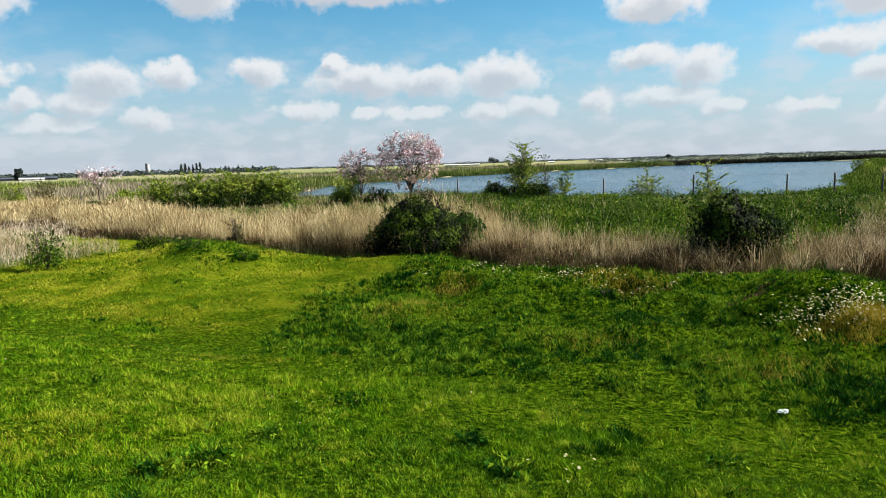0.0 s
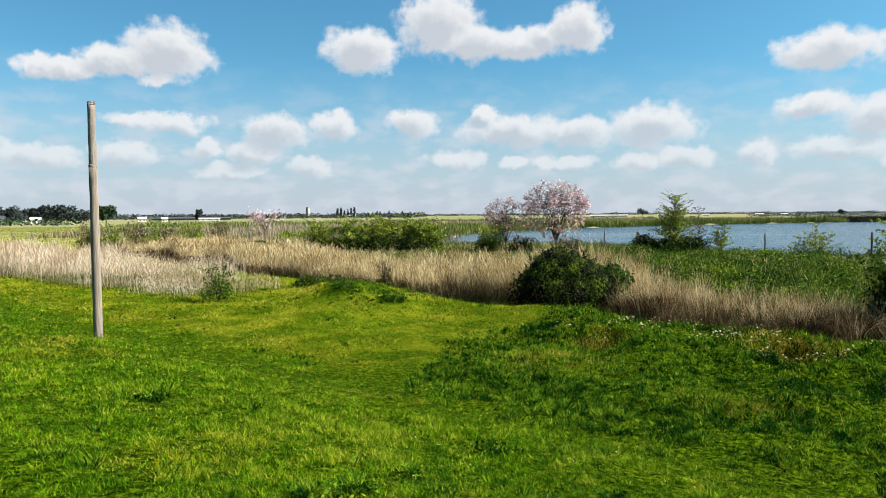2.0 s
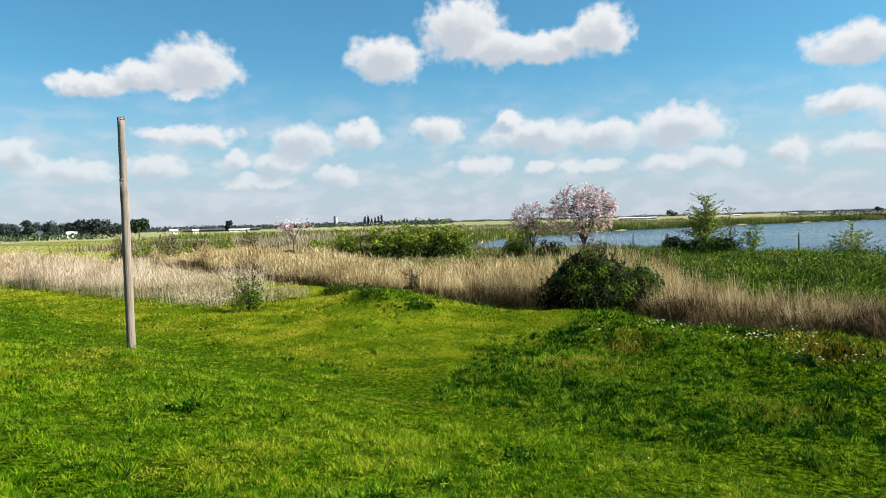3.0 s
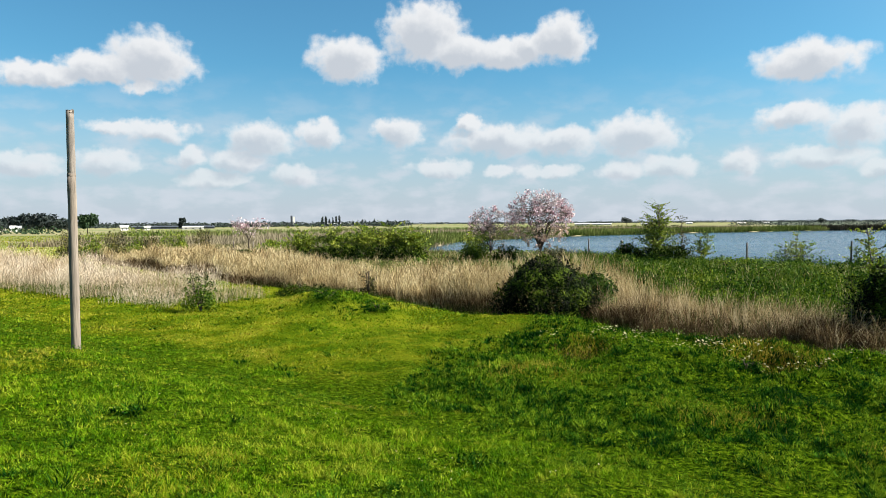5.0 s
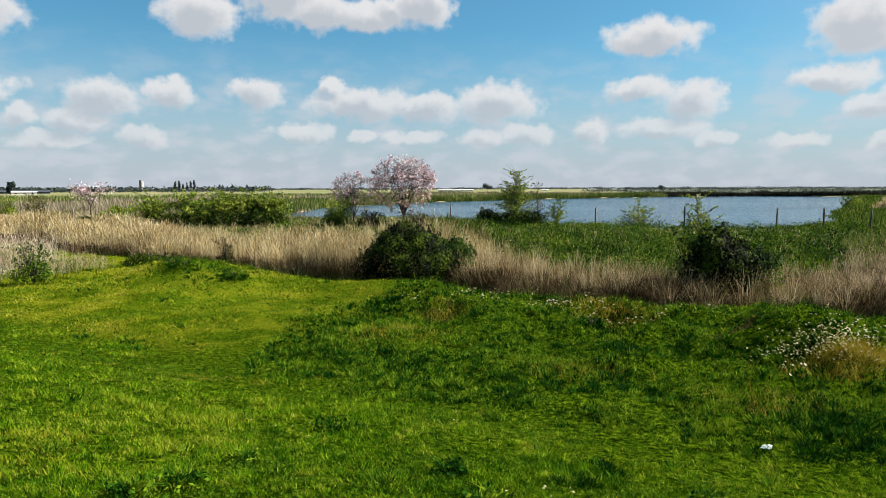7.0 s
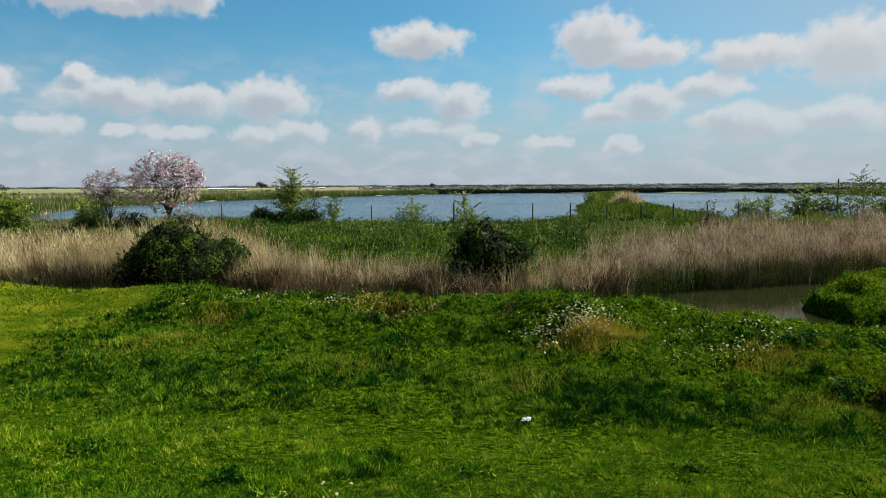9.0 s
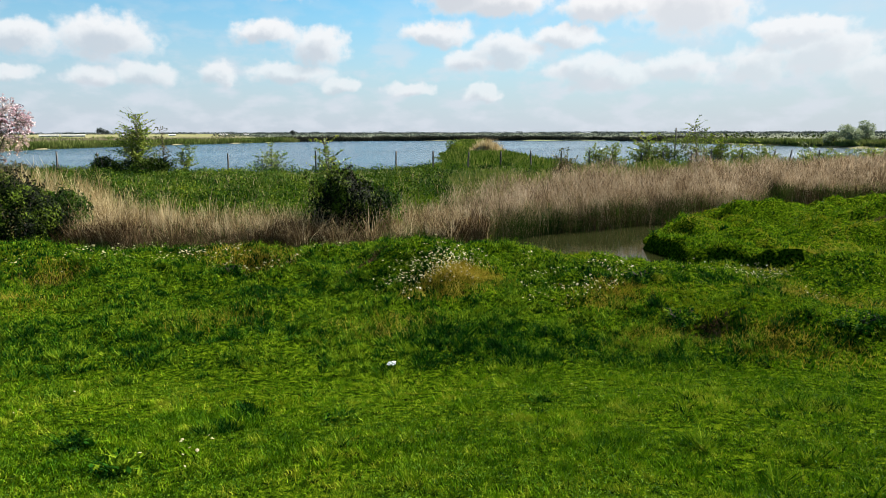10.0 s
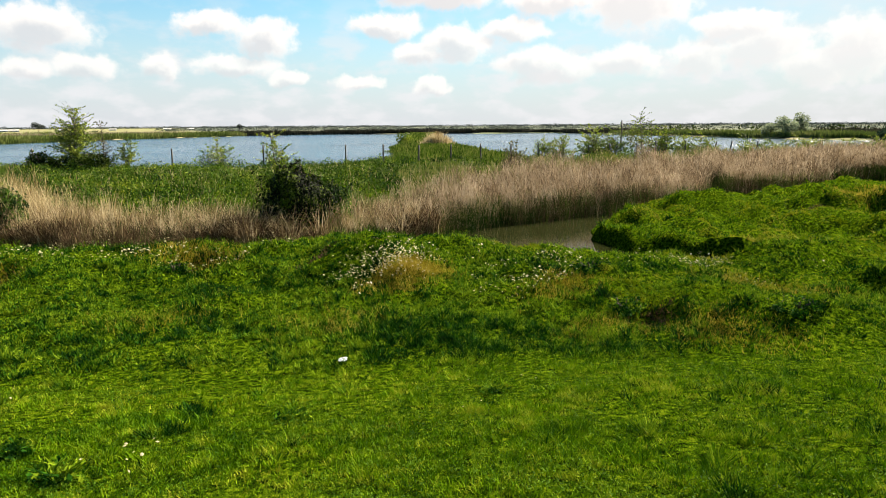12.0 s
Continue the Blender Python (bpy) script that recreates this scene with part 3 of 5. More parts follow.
def lush_share(x, y):
    s, u = su(x, y)
    wild = step01(s + 0.5 * (vnoise(x, y, 0.9, 25) - 0.5), 7.6, 8.3) * step01(track_side(x, y, s, u), -0.3, 0.5) * (1 - 0.6 * step01(s, 11.8, 13.8) * step01(u, 0.5, 4))
    patch = vnoise(x, y, 0.5, 13) * 0.55 + vnoise(x, y, 1.5, 14) * 0.45
    wild = wild * (1 - 0.15 * step01(s, 15.5, 18) * step01(u, 5, 9)) * (1 - 0.75 * bleached(x, y, s, u))
    hx, hy = polar(19.5, 22.6)
    knoll = 0.62 * np.exp(-((x - hx) ** 2 + (y - hy) ** 2) / 3.2) * (0.4 + patch)
    knoll = knoll + step01(u, 1.5, 4.5) * (1 - step01(s, 5.0, 6.8)) * (0.1 + 0.75 * patch)
    return wild * (0.14 + 1.05 * patch) + knoll + 0.8 * step01(vnoise(x, y, 2.6, 12), 0.8, 0.92) * (0.5 + 0.5 * step01(u, -12, 0))


def dry_share(x, y):
    s, u = su(x, y)
    track = step01(-u, 2, 9) * np.exp(-((s - 10.2) / 1.3) ** 2) * 0.35 + np.exp(-((u + 2.5) / 2.0) ** 2 - ((s - 14.0) / 2.2) ** 2) * 0.45
    track = track + 0.65 * bleached(x, y, s, u) + 0.35 * np.exp(-((u + 10.8) / 1.6) ** 2) * step01(s, 8, 10)
    track = track + 0.55 * on_track(x, y, s, u) + 0.3 * step01(s, 12, 13.5) * step01(u, 0.5, 3.5) * (1 - step01(s, 16, 17))
    track = track + 0.5 * np.exp(-((s - 4.2) / 0.35) ** 2 - ((u + 0.4) / 0.7) ** 2)
    return track + 0.3 * step01(-u, 12, 20) * step01(s, 8, 11) + step01(-u, 4, 12) * (0.18 + 0.35 * step01(s, 7.4, 9.5)) * (0.5 + 0.9 * vnoise(x, y, 0.5, 15)) + 0.5 * step01(vnoise(x, y, 0.6, 16), 0.62, 0.85) * (0.5 + 0.5 * step01(-u, -8, 6))


def tufts(x, y):
    """0 to 1: how tall and dense the sward stands."""
    t = vnoise(x, y, 0.8, 20) * 0.2 + vnoise(x, y, 2.9, 21) * 0.4 + vnoise(x, y, 7.0, 22) * 0.4
    return np.clip((t - 0.3) / 0.42, 0, 1)


def meadow(n, az0, az1, r0, r1, sort, bend):
    """sort: 0 short green sward, 1 lush tufts, 2 yellowed grass."""
    x, y, r = scatter(n, az0, az1, r0, r1)
    lush = (lush_share(x, y) + rng.normal(0, 0.2, n)) > 0.5
    dry = ~lush & ((dry_share(x, y) + rng.normal(0, 0.08, n)) > 0.5)
    kind = np.where(lush, 1, np.where(dry, 2, 0))
    thick = tufts(x, y)
    keep = on_meadow(x, y) & (kind == sort) & (rng.random(n) < 0.3 + 0.7 * np.maximum(thick, np.clip((r - 12) / 8, 0, 1)))
    x, y, r, thick = x[keep], y[keep], r[keep], thick[keep]
    s, u = su(x, y)
    m = len(x)
    h = (0.025 + 0.065 * thick ** 1.5) * rng.uniform(0.6, 1.5, m)
    h *= 1.0 - 0.45 * np.exp(-((s - 7.2) / 0.9) ** 2) - 0.4 * on_track(x, y, s, u)
    if sort == 1:
        h = (0.04 + 0.1 * thick ** 1.5) * rng.uniform(0.6, 1.4, m)
    h = np.maximum(h, 0.008)
    edge = polygon_distance(x, y, POOL)
    h *= 1 + 1.2 * np.exp(-((edge - 0.5) / 0.35) ** 2)
    h *= 1 + np.clip(r - 18, 0, 20) * 0.02
    h *= np.where(r < 7, 0.65, 0.85)
    w = np.maximum(0.007, (0.0019 if sort == 1 else 0.0016) * r) * rng.uniform(0.6, 1.5, m)
    return blades(x, y, h, w, rng.uniform(0.3, 1.25, m), bend)


def clumps(n, az0, az1, r0, r1, sort, per):
    """Tufts: blades that fan out from one root, tallest in the middle."""
    x, y, r = scatter(n, az0, az1, r0, r1)
    lush = (lush_share(x, y) + rng.normal(0, 0.2, n)) > 0.5
    dry = ~lush & ((dry_share(x, y) + rng.normal(0, 0.08, n)) > 0.5)
    kind = np.where(lush, 1, np.where(dry, 2, 0))
    keep = on_meadow(x, y) & (kind == sort) & (rng.random(n) < 0.25 + 0.75 * tufts(x, y))
    x, y, r = x[keep], y[keep], r[keep]
    m = len(x)
    s, u = su(x, y)
    tall = (0.04 + (0.08 if sort == 1 else 0.035) * tufts(x, y)) * rng.uniform(0.6, 1.35, m) * (1 - 0.5 * on_track(x, y, s, u))
    wide = tall * rng.uniform(0.6, 1.2, m) + 0.005 * r
    x, y, r, tall, wide = (np.repeat(q, per) for q in (x, y, r, tall, wide))
    a, k = rng.uniform(0, 2 * np.pi, m * per), rng.random(m * per) ** 0.6
    h = tall * (1.1 - 0.5 * k * k) * rng.uniform(0.75, 1.15, m * per)
    bx, by = x + np.cos(a) * k * wide * 0.5, y + np.sin(a) * k * wide * 0.5
    w = np.maximum(0.009, (0.0022 if sort == 1 else 0.0018) * r) * rng.uniform(0.7, 1.4, m * per)
    return blades(bx, by, h, w, 0.25 + 1.0 * k, False, lean_dir=a)


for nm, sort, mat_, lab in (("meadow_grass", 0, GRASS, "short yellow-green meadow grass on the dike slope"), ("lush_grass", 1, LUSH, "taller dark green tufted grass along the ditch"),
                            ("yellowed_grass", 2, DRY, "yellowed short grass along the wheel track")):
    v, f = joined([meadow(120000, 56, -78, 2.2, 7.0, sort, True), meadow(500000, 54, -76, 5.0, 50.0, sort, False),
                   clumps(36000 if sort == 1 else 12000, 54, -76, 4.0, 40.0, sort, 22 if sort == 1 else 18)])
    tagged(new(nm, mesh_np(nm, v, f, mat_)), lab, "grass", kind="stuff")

# small scorched and bare spots
pieces = []
for az, r, rad, n in [(-32.0, 12.1, 0.42, 3200), (-33.0, 12.5, 0.3, 1400), (-15.0, 15.6, 0.5, 1600), (-0.6, 16.1, 0.35, 900), (-45.2, 11.4, 0.35, 1300), (-52.0, 10.0, 0.25, 900), (-57.5, 9.8, 0.3, 1100), (-61.8, 9.7, 0.35, 400), (-59.5, 13.6, 0.45, 1500),
                       (-63.5, 12.6, 0.5, 900), (-47.8, 9.6, 0.3, 700), (-66.5, 27.5, 0.7, 1500), (-31.8, 5.3, 0.1, 300), (-22.8, 5.0, 0.08, 220), (-12, 11, 0.5, 500), (-26.5, 9.9, 0.5, 600), (3.5, 13.2, 0.6, 700)]:
    cx, cy = polar(az, r)
    x, y = cx + rng.normal(0, rad, n), cy + rng.normal(0, rad * 0.8, n)
    pieces.append(blades(x, y, rng.uniform(0.04, 0.17, n) * min(1, rad * 2.4), np.maximum(0.006, 0.0008 * np.hypot(x, y)), rng.uniform(0.2, 0.9, n)))
tagged(new("scorched_grass", mesh_np("scorched_grass", *joined(pieces), SCORCHED)), "orange-brown dead grass on the hummocks", "grass", kind="stuff")


# crumbled brown earth in the hollows
pieces = []
for az, r, rad, n in [(-0.7, 16.05, 0.3, 900), (-1.7, 15.8, 0.25, 600), (-15.0, 15.25, 0.32, 900), (-16.4, 15.2, 0.25, 500), (-52.7, 10.35, 0.2, 600), (-24.2, 13.7, 0.25, 500), (-63.6, 25.2, 0.5, 900)]:
    cx, cy = polar(az, r)
    x, y = cx + rng.normal(0, rad, n), cy + rng.normal(0, rad * 0.5, n)
    pieces.append(blades(x, y, rng.uniform(0.02, 0.1, n), np.full(n, 0.02), rng.uniform(0.3, 1.4, n)))
tagged(new("bare_earth", mesh_np("bare_earth", *joined(pieces), BROWN_SHADE_EARTH)), "dark brown crumbled earth and roots in the worn hollows", "earth", kind="stuff")


BUSH_SPOTS = [(*polar(1.6, 21.6), 1.7), (*polar(-23.0, 20.4), 0.8), (*polar(30.6, 24.4), 0.8)]


def reed_bed(name, label, n, u0, u1, front, depth, height, mat, plume=0.5, green=0.0, lean=0.12, rr=0.0007, uneven=0.35, taper=0.0, profile=None, gaps=0.2):
    """Upright stalks with two or three leaves and a feathery top each."""
    u = rng.uniform(u0, u1, n)
    f0 = front(u) if callable(front) else np.full(n, front)
    d0 = depth(u) if callable(depth) else np.full(n, depth)
    s = f0 + (vnoise(u, u * 0, 0.6, 31) - 0.5) * 1.6 + rng.normal(0, 0.25, n) + d0 * rng.uniform(0, 1, n) ** 1.25
    x, y = from_su(s, u)
    free = rng.random(n) < 0.45 - gaps + 1.3 * np.clip(vnoise(x, y, 1.3, 33) * 0.6 + vnoise(x, y, 3.5, 34) * 0.4 - gaps, 0, 1) * (1 + (gaps - 0.2) * 4)
    for bx, by, br in BUSH_SPOTS:
        free &= np.hypot(x - bx, y - by) > br * rng.uniform(0.7, 1.1, n)
    x, y, u = x[free], y[free], u[free]
    n = len(x)
    z = np.maximum(ground_height(x, y), DITCH_Z) - 0.03
    r = np.hypot(x, y)
    h = height * (1 - uneven * 0.6 + uneven * vnoise(x, y, 0.5, 32)) * rng.uniform(0.72, 1.12, n)
    if profile:
        h *= np.interp(u, *profile)
    if taper:
        h *= 0.35 + 0.65 * step01(np.abs(u - taper), 0.0, 9.0)
    w = np.maximum(0.009, rr * 0.68 * r) * rng.uniform(0.7, 1.3, n)
    ln = rng.uniform(0.3, 1.0, n) * lean
    pieces = [blades(x, y, h, w * 0.75, ln, False, z)]
    for k in range(2):
        hh = h * rng.uniform(0.45, 0.85, n)
        pieces.append(blades(x, y, h * rng.uniform(0.14, 0.3, n), w * 1.05, rng.uniform(0.25, 0.8, n), False, z + hh))
    if plume:
        m = rng.random(n) < plume
        hx = h[m] * rng.uniform(0.82, 0.95, m.sum())
        pieces.append(blades(x[m], y[m], h[m] * 0.15, w[m] * 1.6, rng.uniform(0.2, 0.7, m.sum()), False, z[m] + hx))
    v, f = joined(pieces)
    return tagged(new(name, mesh_np(name, v, f, mat)), label, "reeds", kind="stuff")


def reed_tussocks(name, label, n, u0, u1, front, depth, height, mat, per=34, spread=0.9):
    """Old reeds that have sunk apart: fans of bent stalks, each from one root."""
    u = rng.uniform(u0, u1, n)
    x, y = from_su(front(u) + depth * rng.random(n) ** 1.2, u)
    free = np.ones(n, bool)
    for bx, by, br in BUSH_SPOTS:
        free &= np.hypot(x - bx, y - by) > br * 0.9
    x, y = x[free], y[free]
    n = len(x)
    tall = height * rng.uniform(0.5, 1.15, n)
    way = rng.uniform(0, 2 * np.pi, n)
    x, y, tall, way = (np.repeat(q, per) for q in (x, y, tall, way))
    k = rng.random(n * per) ** 0.7
    a = way + rng.normal(0, 1.1, n * per)
    bx, by = x + np.cos(a) * k * 0.22, y + np.sin(a) * k * 0.22
    z = np.maximum(ground_height(bx, by), DITCH_Z) - 0.03
    h = tall * (1.1 - 0.45 * k) * rng.uniform(0.7, 1.2, n * per)
    w = np.maximum(0.01, 0.00062 * np.hypot(x, y)) * rng.uniform(0.7, 1.3, n * per)
    pieces = [blades(bx, by, h, w, 0.06 + spread * k * rng.uniform(0.5, 1.0, n * per), True, z, lean_dir=a)]
    return tagged(new(name, mesh_np(name, *joined(pieces), mat)), label, "reeds", kind="stuff")


LEFT_HEIGHT = ((-54, -22, -15, -11), (0.76, 0.78, 0.86, 1.0))
reed_bed("reed_belt", "dense straw-coloured dry reeds standing in the ditch", 60000, -54, -9, lambda q: reed_front(q) + 0.15, reed_depth, 1.85, REED, profile=LEFT_HEIGHT, uneven=0.85, lean=0.24, gaps=0.3)
# Short dark leaves added to put shade at the base of the reeds.
reed_bed("brown_reed_shade", "dark brown leaves standing in for shade at the foot of the straw reeds", 30000, -54, -8, lambda q: reed_front(q) - 0.15, 1.6, 1.0, BROWN_SHADE_EARTH, 0.0, lean=0.5, uneven=0.8, profile=LEFT_HEIGHT)
reed_bed("reed_belt", "russet and tan dry reeds leaning over the ditch bank", 8000, -10, 5, reed_front, lambda q: reed_depth(q) * 0.8, 1.2, REED_RED, 0.3, lean=0.5, uneven=0.9, profile=((-10, -5, 0, 5), (1.2, 1.1, 0.85, 0.75)), gaps=0.45)
reed_tussocks("reed_tussocks", "sunken fans of straw and russet reed stalks on the ditch bank", 800, -11, 2.4, lambda q: reed_front(q) + 0.1, 3.2, 1.25, REED_RED)
reed_tussocks("reed_tussocks", "sunken fans of pale straw stalks among the reeds", 420, -30, -6, lambda q: reed_front(q) + 0.1, 4.0, 1.5, REED, spread=0.6)
reed_bed("brown_reed_shade", "dark brown leaves standing in for shade under the russet reeds", 28000, -11, 2.5, lambda q: reed_front(q) - 0.3, 1.3, 0.9, BROWN_SHADE_EARTH, 0.0, lean=0.7, uneven=0.9)
reed_bed("reed_belt", "tall brown feathery reeds rising from the ditch pool", 50000, 0.6, 45, lambda q: reed_front(q) + 0.2, lambda q: reed_depth(q) + 0.3, 1.62, REED_TAN, 0.8, uneven=0.5, lean=0.16, profile=((1.2, 4, 8, 45), (0.62, 0.88, 1, 1)))
reed_bed("reed_undergrowth", "young green reed leaves among the dry stalks", 30000, -12, 45, reed_front, reed_depth, 1.05, REED_GREEN, 0.0, lean=0.3)
reed_bed("reed_fringe", "yellow-green young reeds behind the dry belt", 16000, 2, 45, lambda q: reed_front(q) + reed_depth(q) + 0.5, 8.0, 0.95, REED_YOUNG, 0.3, lean=0.45, uneven=0.9, rr=0.0011)
reed_bed("pale_reed_patch", "bleached straw reeds at the foot of the dike", 34000, -62, -22.3, 12.7, 4.2, 1.4, REED_PALE, 0.4, rr=0.0005, lean=0.25, taper=-22.3, uneven=0.6)
reed_bed("reed_undergrowth", "green grass coming up between the bleached reeds", 9000, -50, -21.5, 12.4, 4.0, 0.62, ROUGH, 0.0, lean=0.5, uneven=0.8)
reed_bed("reed_stalks", "single dry reed stalks scattered over the green bank", 800, -14, 30, lambda q: reed_front(q) + 3.0, 12.0, 1.1, REED, 0.3, lean=0.5, uneven=0.6)


def bank_grass(n, u0, u1, s0, s1, h, mat, name, label):
    u, s = rng.uniform(u0, u1, n), rng.uniform(0, 1, n)
    u = np.where(u < -36, u + rng.uniform(0, 1, n) ** 2 * 26 * (u0 > -60), u)
    lo = reed_front(u) + reed_depth(u) * 0.6 if s0 is None else np.full(n, s0)
    s = lo + (s1 - lo) * s
    x, y = from_su(s, u)
    r = np.hypot(x, y)
    k = vnoise(x, y, 0.5, 41) * 0.6 + vnoise(x, y, 1.7, 42) * 0.4
    hh = h * (0.35 + 1.1 * k) * rng.uniform(0.6, 1.3, n)
    v, f = blades(x, y, hh, np.maximum(0.03, 0.0015 * r) * rng.uniform(0.7, 1.5, n), rng.uniform(0.3, 1.3, n))
    return tagged(new(name, mesh_np(name, v, f, mat)), label, "grass", kind="stuff")


reed_bed("reed_foot", "green sedge at the foot of the reeds, darkened for the shade there", 24000, 3.0, 45, lambda q: reed_front(q) - 0.35, 1.4, 0.8, SEDGE_SHADE, 0.0, lean=0.35, uneven=1.0, gaps=0.38)
reed_bed("brown_reed_shade", "dark brown leaves standing in for shade at the foot of the tall reeds", 20000, 5.0, 45, lambda q: reed_front(q) - 0.1, 1.4, 0.8, BROWN_SHADE_EARTH, 0.0, lean=0.4, uneven=0.9)
reed_bed("reed_foot", "green sedge along the ditch edge, darkened for shade under the reeds", 15000, -30, 5, lambda q: reed_front(q) - 0.3, 1.6, 0.6, SEDGE_SHADE, 0.0, lean=0.5)

bank_grass(70000, -30, 62, None, 52.6, 0.34, ROUGH, "bank_grass", "dense green weeds and grass on the lake bank")
bank_grass(46000, -80, -26, None, 62.0, 0.36, MARSH, "marsh_grass", "mixed green and straw marsh grass")


# ---- bushes and trees ----
def skin(points, size, out):
    """Leaves that lie like shingles on a crown, their faces turned outwards."""
    n = len(points)
    o = out + rng.normal(0, 0.45, (n, 3))
    o /= np.linalg.norm(o, axis=1)[:, None] + 1e-9
    a = np.cross(o, rng.normal(0, 1, (n, 3)))
    a /= np.linalg.norm(a, axis=1)[:, None] + 1e-9
    b = np.cross(o, a)
    sz = size * rng.uniform(0.6, 1.4, n)[:, None]
    v = np.stack([points - a * sz * 0.7, points + b * sz * 0.38, points + a * sz * 0.7, points - b * sz * 0.38], 1).reshape(-1, 3)
    k = (4 * np.arange(n))[:, None]
    return v, np.stack([k + [0, 1, 2], k + [0, 2, 3]], 1).reshape(-1, 3)


def leaves(points, size, out=None, flat=0.0):
    """Small pointed leaves, two triangles each, turned every way."""
    n = len(points)
    a = rng.normal(0, 1, (n, 3))
    if out is not None:
        a += out * 0.8
    a[:, 2] *= 1 - flat
    a /= np.linalg.norm(a, axis=1)[:, None] + 1e-9
    b = np.cross(a, rng.normal(0, 1, (n, 3)))
    b /= np.linalg.norm(b, axis=1)[:, None] + 1e-9
    sz = size * rng.uniform(0.6, 1.4, n)[:, None]
    p = np.asarray(points)
    v = np.stack([p - a * sz * 0.7, p + b * sz * 0.38, p + a * sz * 0.7, p - b * sz * 0.38], 1).reshape(-1, 3)
    k = (4 * np.arange(n))[:, None]
    return v, np.stack([k + [0, 1, 2], k + [0, 2, 3]], 1).reshape(-1, 3)


def tubes(segs, sides=5):
    """Tapering round limbs from (start, end, start radius, end radius)."""
    vs, fs, k = [], [], 0
    ring = np.linspace(0, 2 * np.pi, sides, endpoint=False)
    for p0, p1, r0, r1 in segs:
        p0, p1 = np.array(p0), np.array(p1)
        d = p1 - p0
        d = d / (np.linalg.norm(d) + 1e-9)
        q = np.cross(d, (0.3, 0.9, 0.2))
        q /= np.linalg.norm(q) + 1e-9
        w = np.cross(d, q)
        for c, rad in ((p0, r0), (p1, r1)):
            vs.append(c + rad * (np.cos(ring)[:, None] * q + np.sin(ring)[:, None] * w))
        for i in range(sides):
            j = (i + 1) % sides
            fs += [(k + i, k + j, k + sides + j), (k + i, k + sides + j, k + sides + i)]
        k += 2 * sides
    return np.concatenate(vs), np.array(fs)


def grow(p, d, length, rad, depth, segs, tips, spread, up, forks=3, shrink=0.72):
    """Branches that fork again and again; returns nothing, fills segs and tips."""
    q = p + d * length * 0.5
    d2 = d + rng.normal(0, 0.12, 3)
    d2 /= np.linalg.norm(d2)
    e = q + d2 * length * 0.5
    segs += [(p, q, rad, rad * 0.85), (q, e, rad * 0.85, rad * 0.68)]
    if depth <= 1:
        tips.append(q)
    tips.append(e)
    if depth == 0:
        return
    for i in range(forks):
        nd = d2 + rng.normal(0, spread, 3) + np.array([0, 0, up])
        nd /= np.linalg.norm(nd)
        start = e if i else q
        grow(start, nd, length * shrink * rng.uniform(0.75, 1.15), rad * 0.6, depth - 1, segs, tips, spread, up, forks, shrink)


def ground_point(az, r):
    x, y = polar(az, r)
    return x, y, float(ground_height(x, y))


def bush(name, label, az, r, width, height, count, size, mat, category="bush", group="", depth=None, low=0.0, lobes=9, stems=7, tall=0.0, core=0.35):
    """A rounded shrub: stems from the root and leaves on overlapping lobes, thinning outwards, with sprigs that break its outline."""
    x, y, z = ground_point(az, r)
    t = thing(name, label, category, (x, y, z - 0.03), group)
    depth = depth or width * 0.8
    segs, pts, outs = [], [], []
    for _ in range(stems):
        a, k = rng.uniform(0, 2 * np.pi), rng.uniform(0.2, 0.7)
        mid = np.array([math.cos(a) * width * 0.2 * k, math.sin(a) * depth * 0.2 * k, height * 0.45])
        top = np.array([math.cos(a) * width * 0.42 * k, math.sin(a) * depth * 0.42 * k, height * rng.uniform(0.75, 0.98)])
        segs += [((0, 0, 0), mid, 0.03, 0.022), (mid, top, 0.022, 0.008)]
    per = count // lobes
    for i in range(lobes):
        a = 2 * np.pi * i * 0.618 + rng.uniform(-0.3, 0.3)
        rise = math.asin(((i + 0.5) / lobes) ** 1.1)
        k = 0.6 + rng.uniform(-0.08, 0.06)
        c = np.array([math.cos(a) * math.cos(rise) * k * width * 0.5, math.sin(a) * math.cos(rise) * k * depth * 0.5, max(height * (0.12 + 0.5 * math.sin(rise)), low)])
        g = 0.72 + 0.28 * math.sin(rise)
        ext = g * np.array([width * rng.uniform(0.22, 0.3), depth * rng.uniform(0.22, 0.3), height * rng.uniform(0.28, 0.4)])
        d = rng.normal(0, 1, (per, 3))
        d /= np.linalg.norm(d, axis=1)[:, None]
        rad = (core + (1 - core) * rng.random(per) ** 0.5) * rng.uniform(0.9, 1.12, per)
        q = c + d * ext * rad[:, None]
        pts.append(q)
        outs.append(d)
    for _ in range(int(16 * width)):
        a, k = rng.uniform(0, 2 * np.pi), rng.uniform(0.15, 0.45)
        b = np.array([math.cos(a) * width * k, math.sin(a) * depth * k, height * (rng.uniform(0.75, 0.92) - 0.9 * max(0, k - 0.2))])
        e = b + np.array([rng.normal(0, 0.12), rng.normal(0, 0.12), rng.uniform(0.08, 0.24)]) * height * (0.5 + tall)
        segs.append((b, e, 0.008, 0.003))
        m = max(6, int(count / 260))
        pts.append(b + (e - b) * rng.random((m, 1)) + rng.normal(0, size * 0.7, (m, 3)))
        outs.append(np.zeros((m, 3)))
    p, o = np.concatenate(pts), np.concatenate(outs)
    ok = p[:, 2] > 0.03
    tagged(part("branchwork", mesh_np("branchwork", *tubes(segs, 4), BARK), t, "thin brown stems"), kind="stuff")
    part("crown", mesh_np("crown", *leaves(p[ok], size, o[ok]), mat), t)
    return t


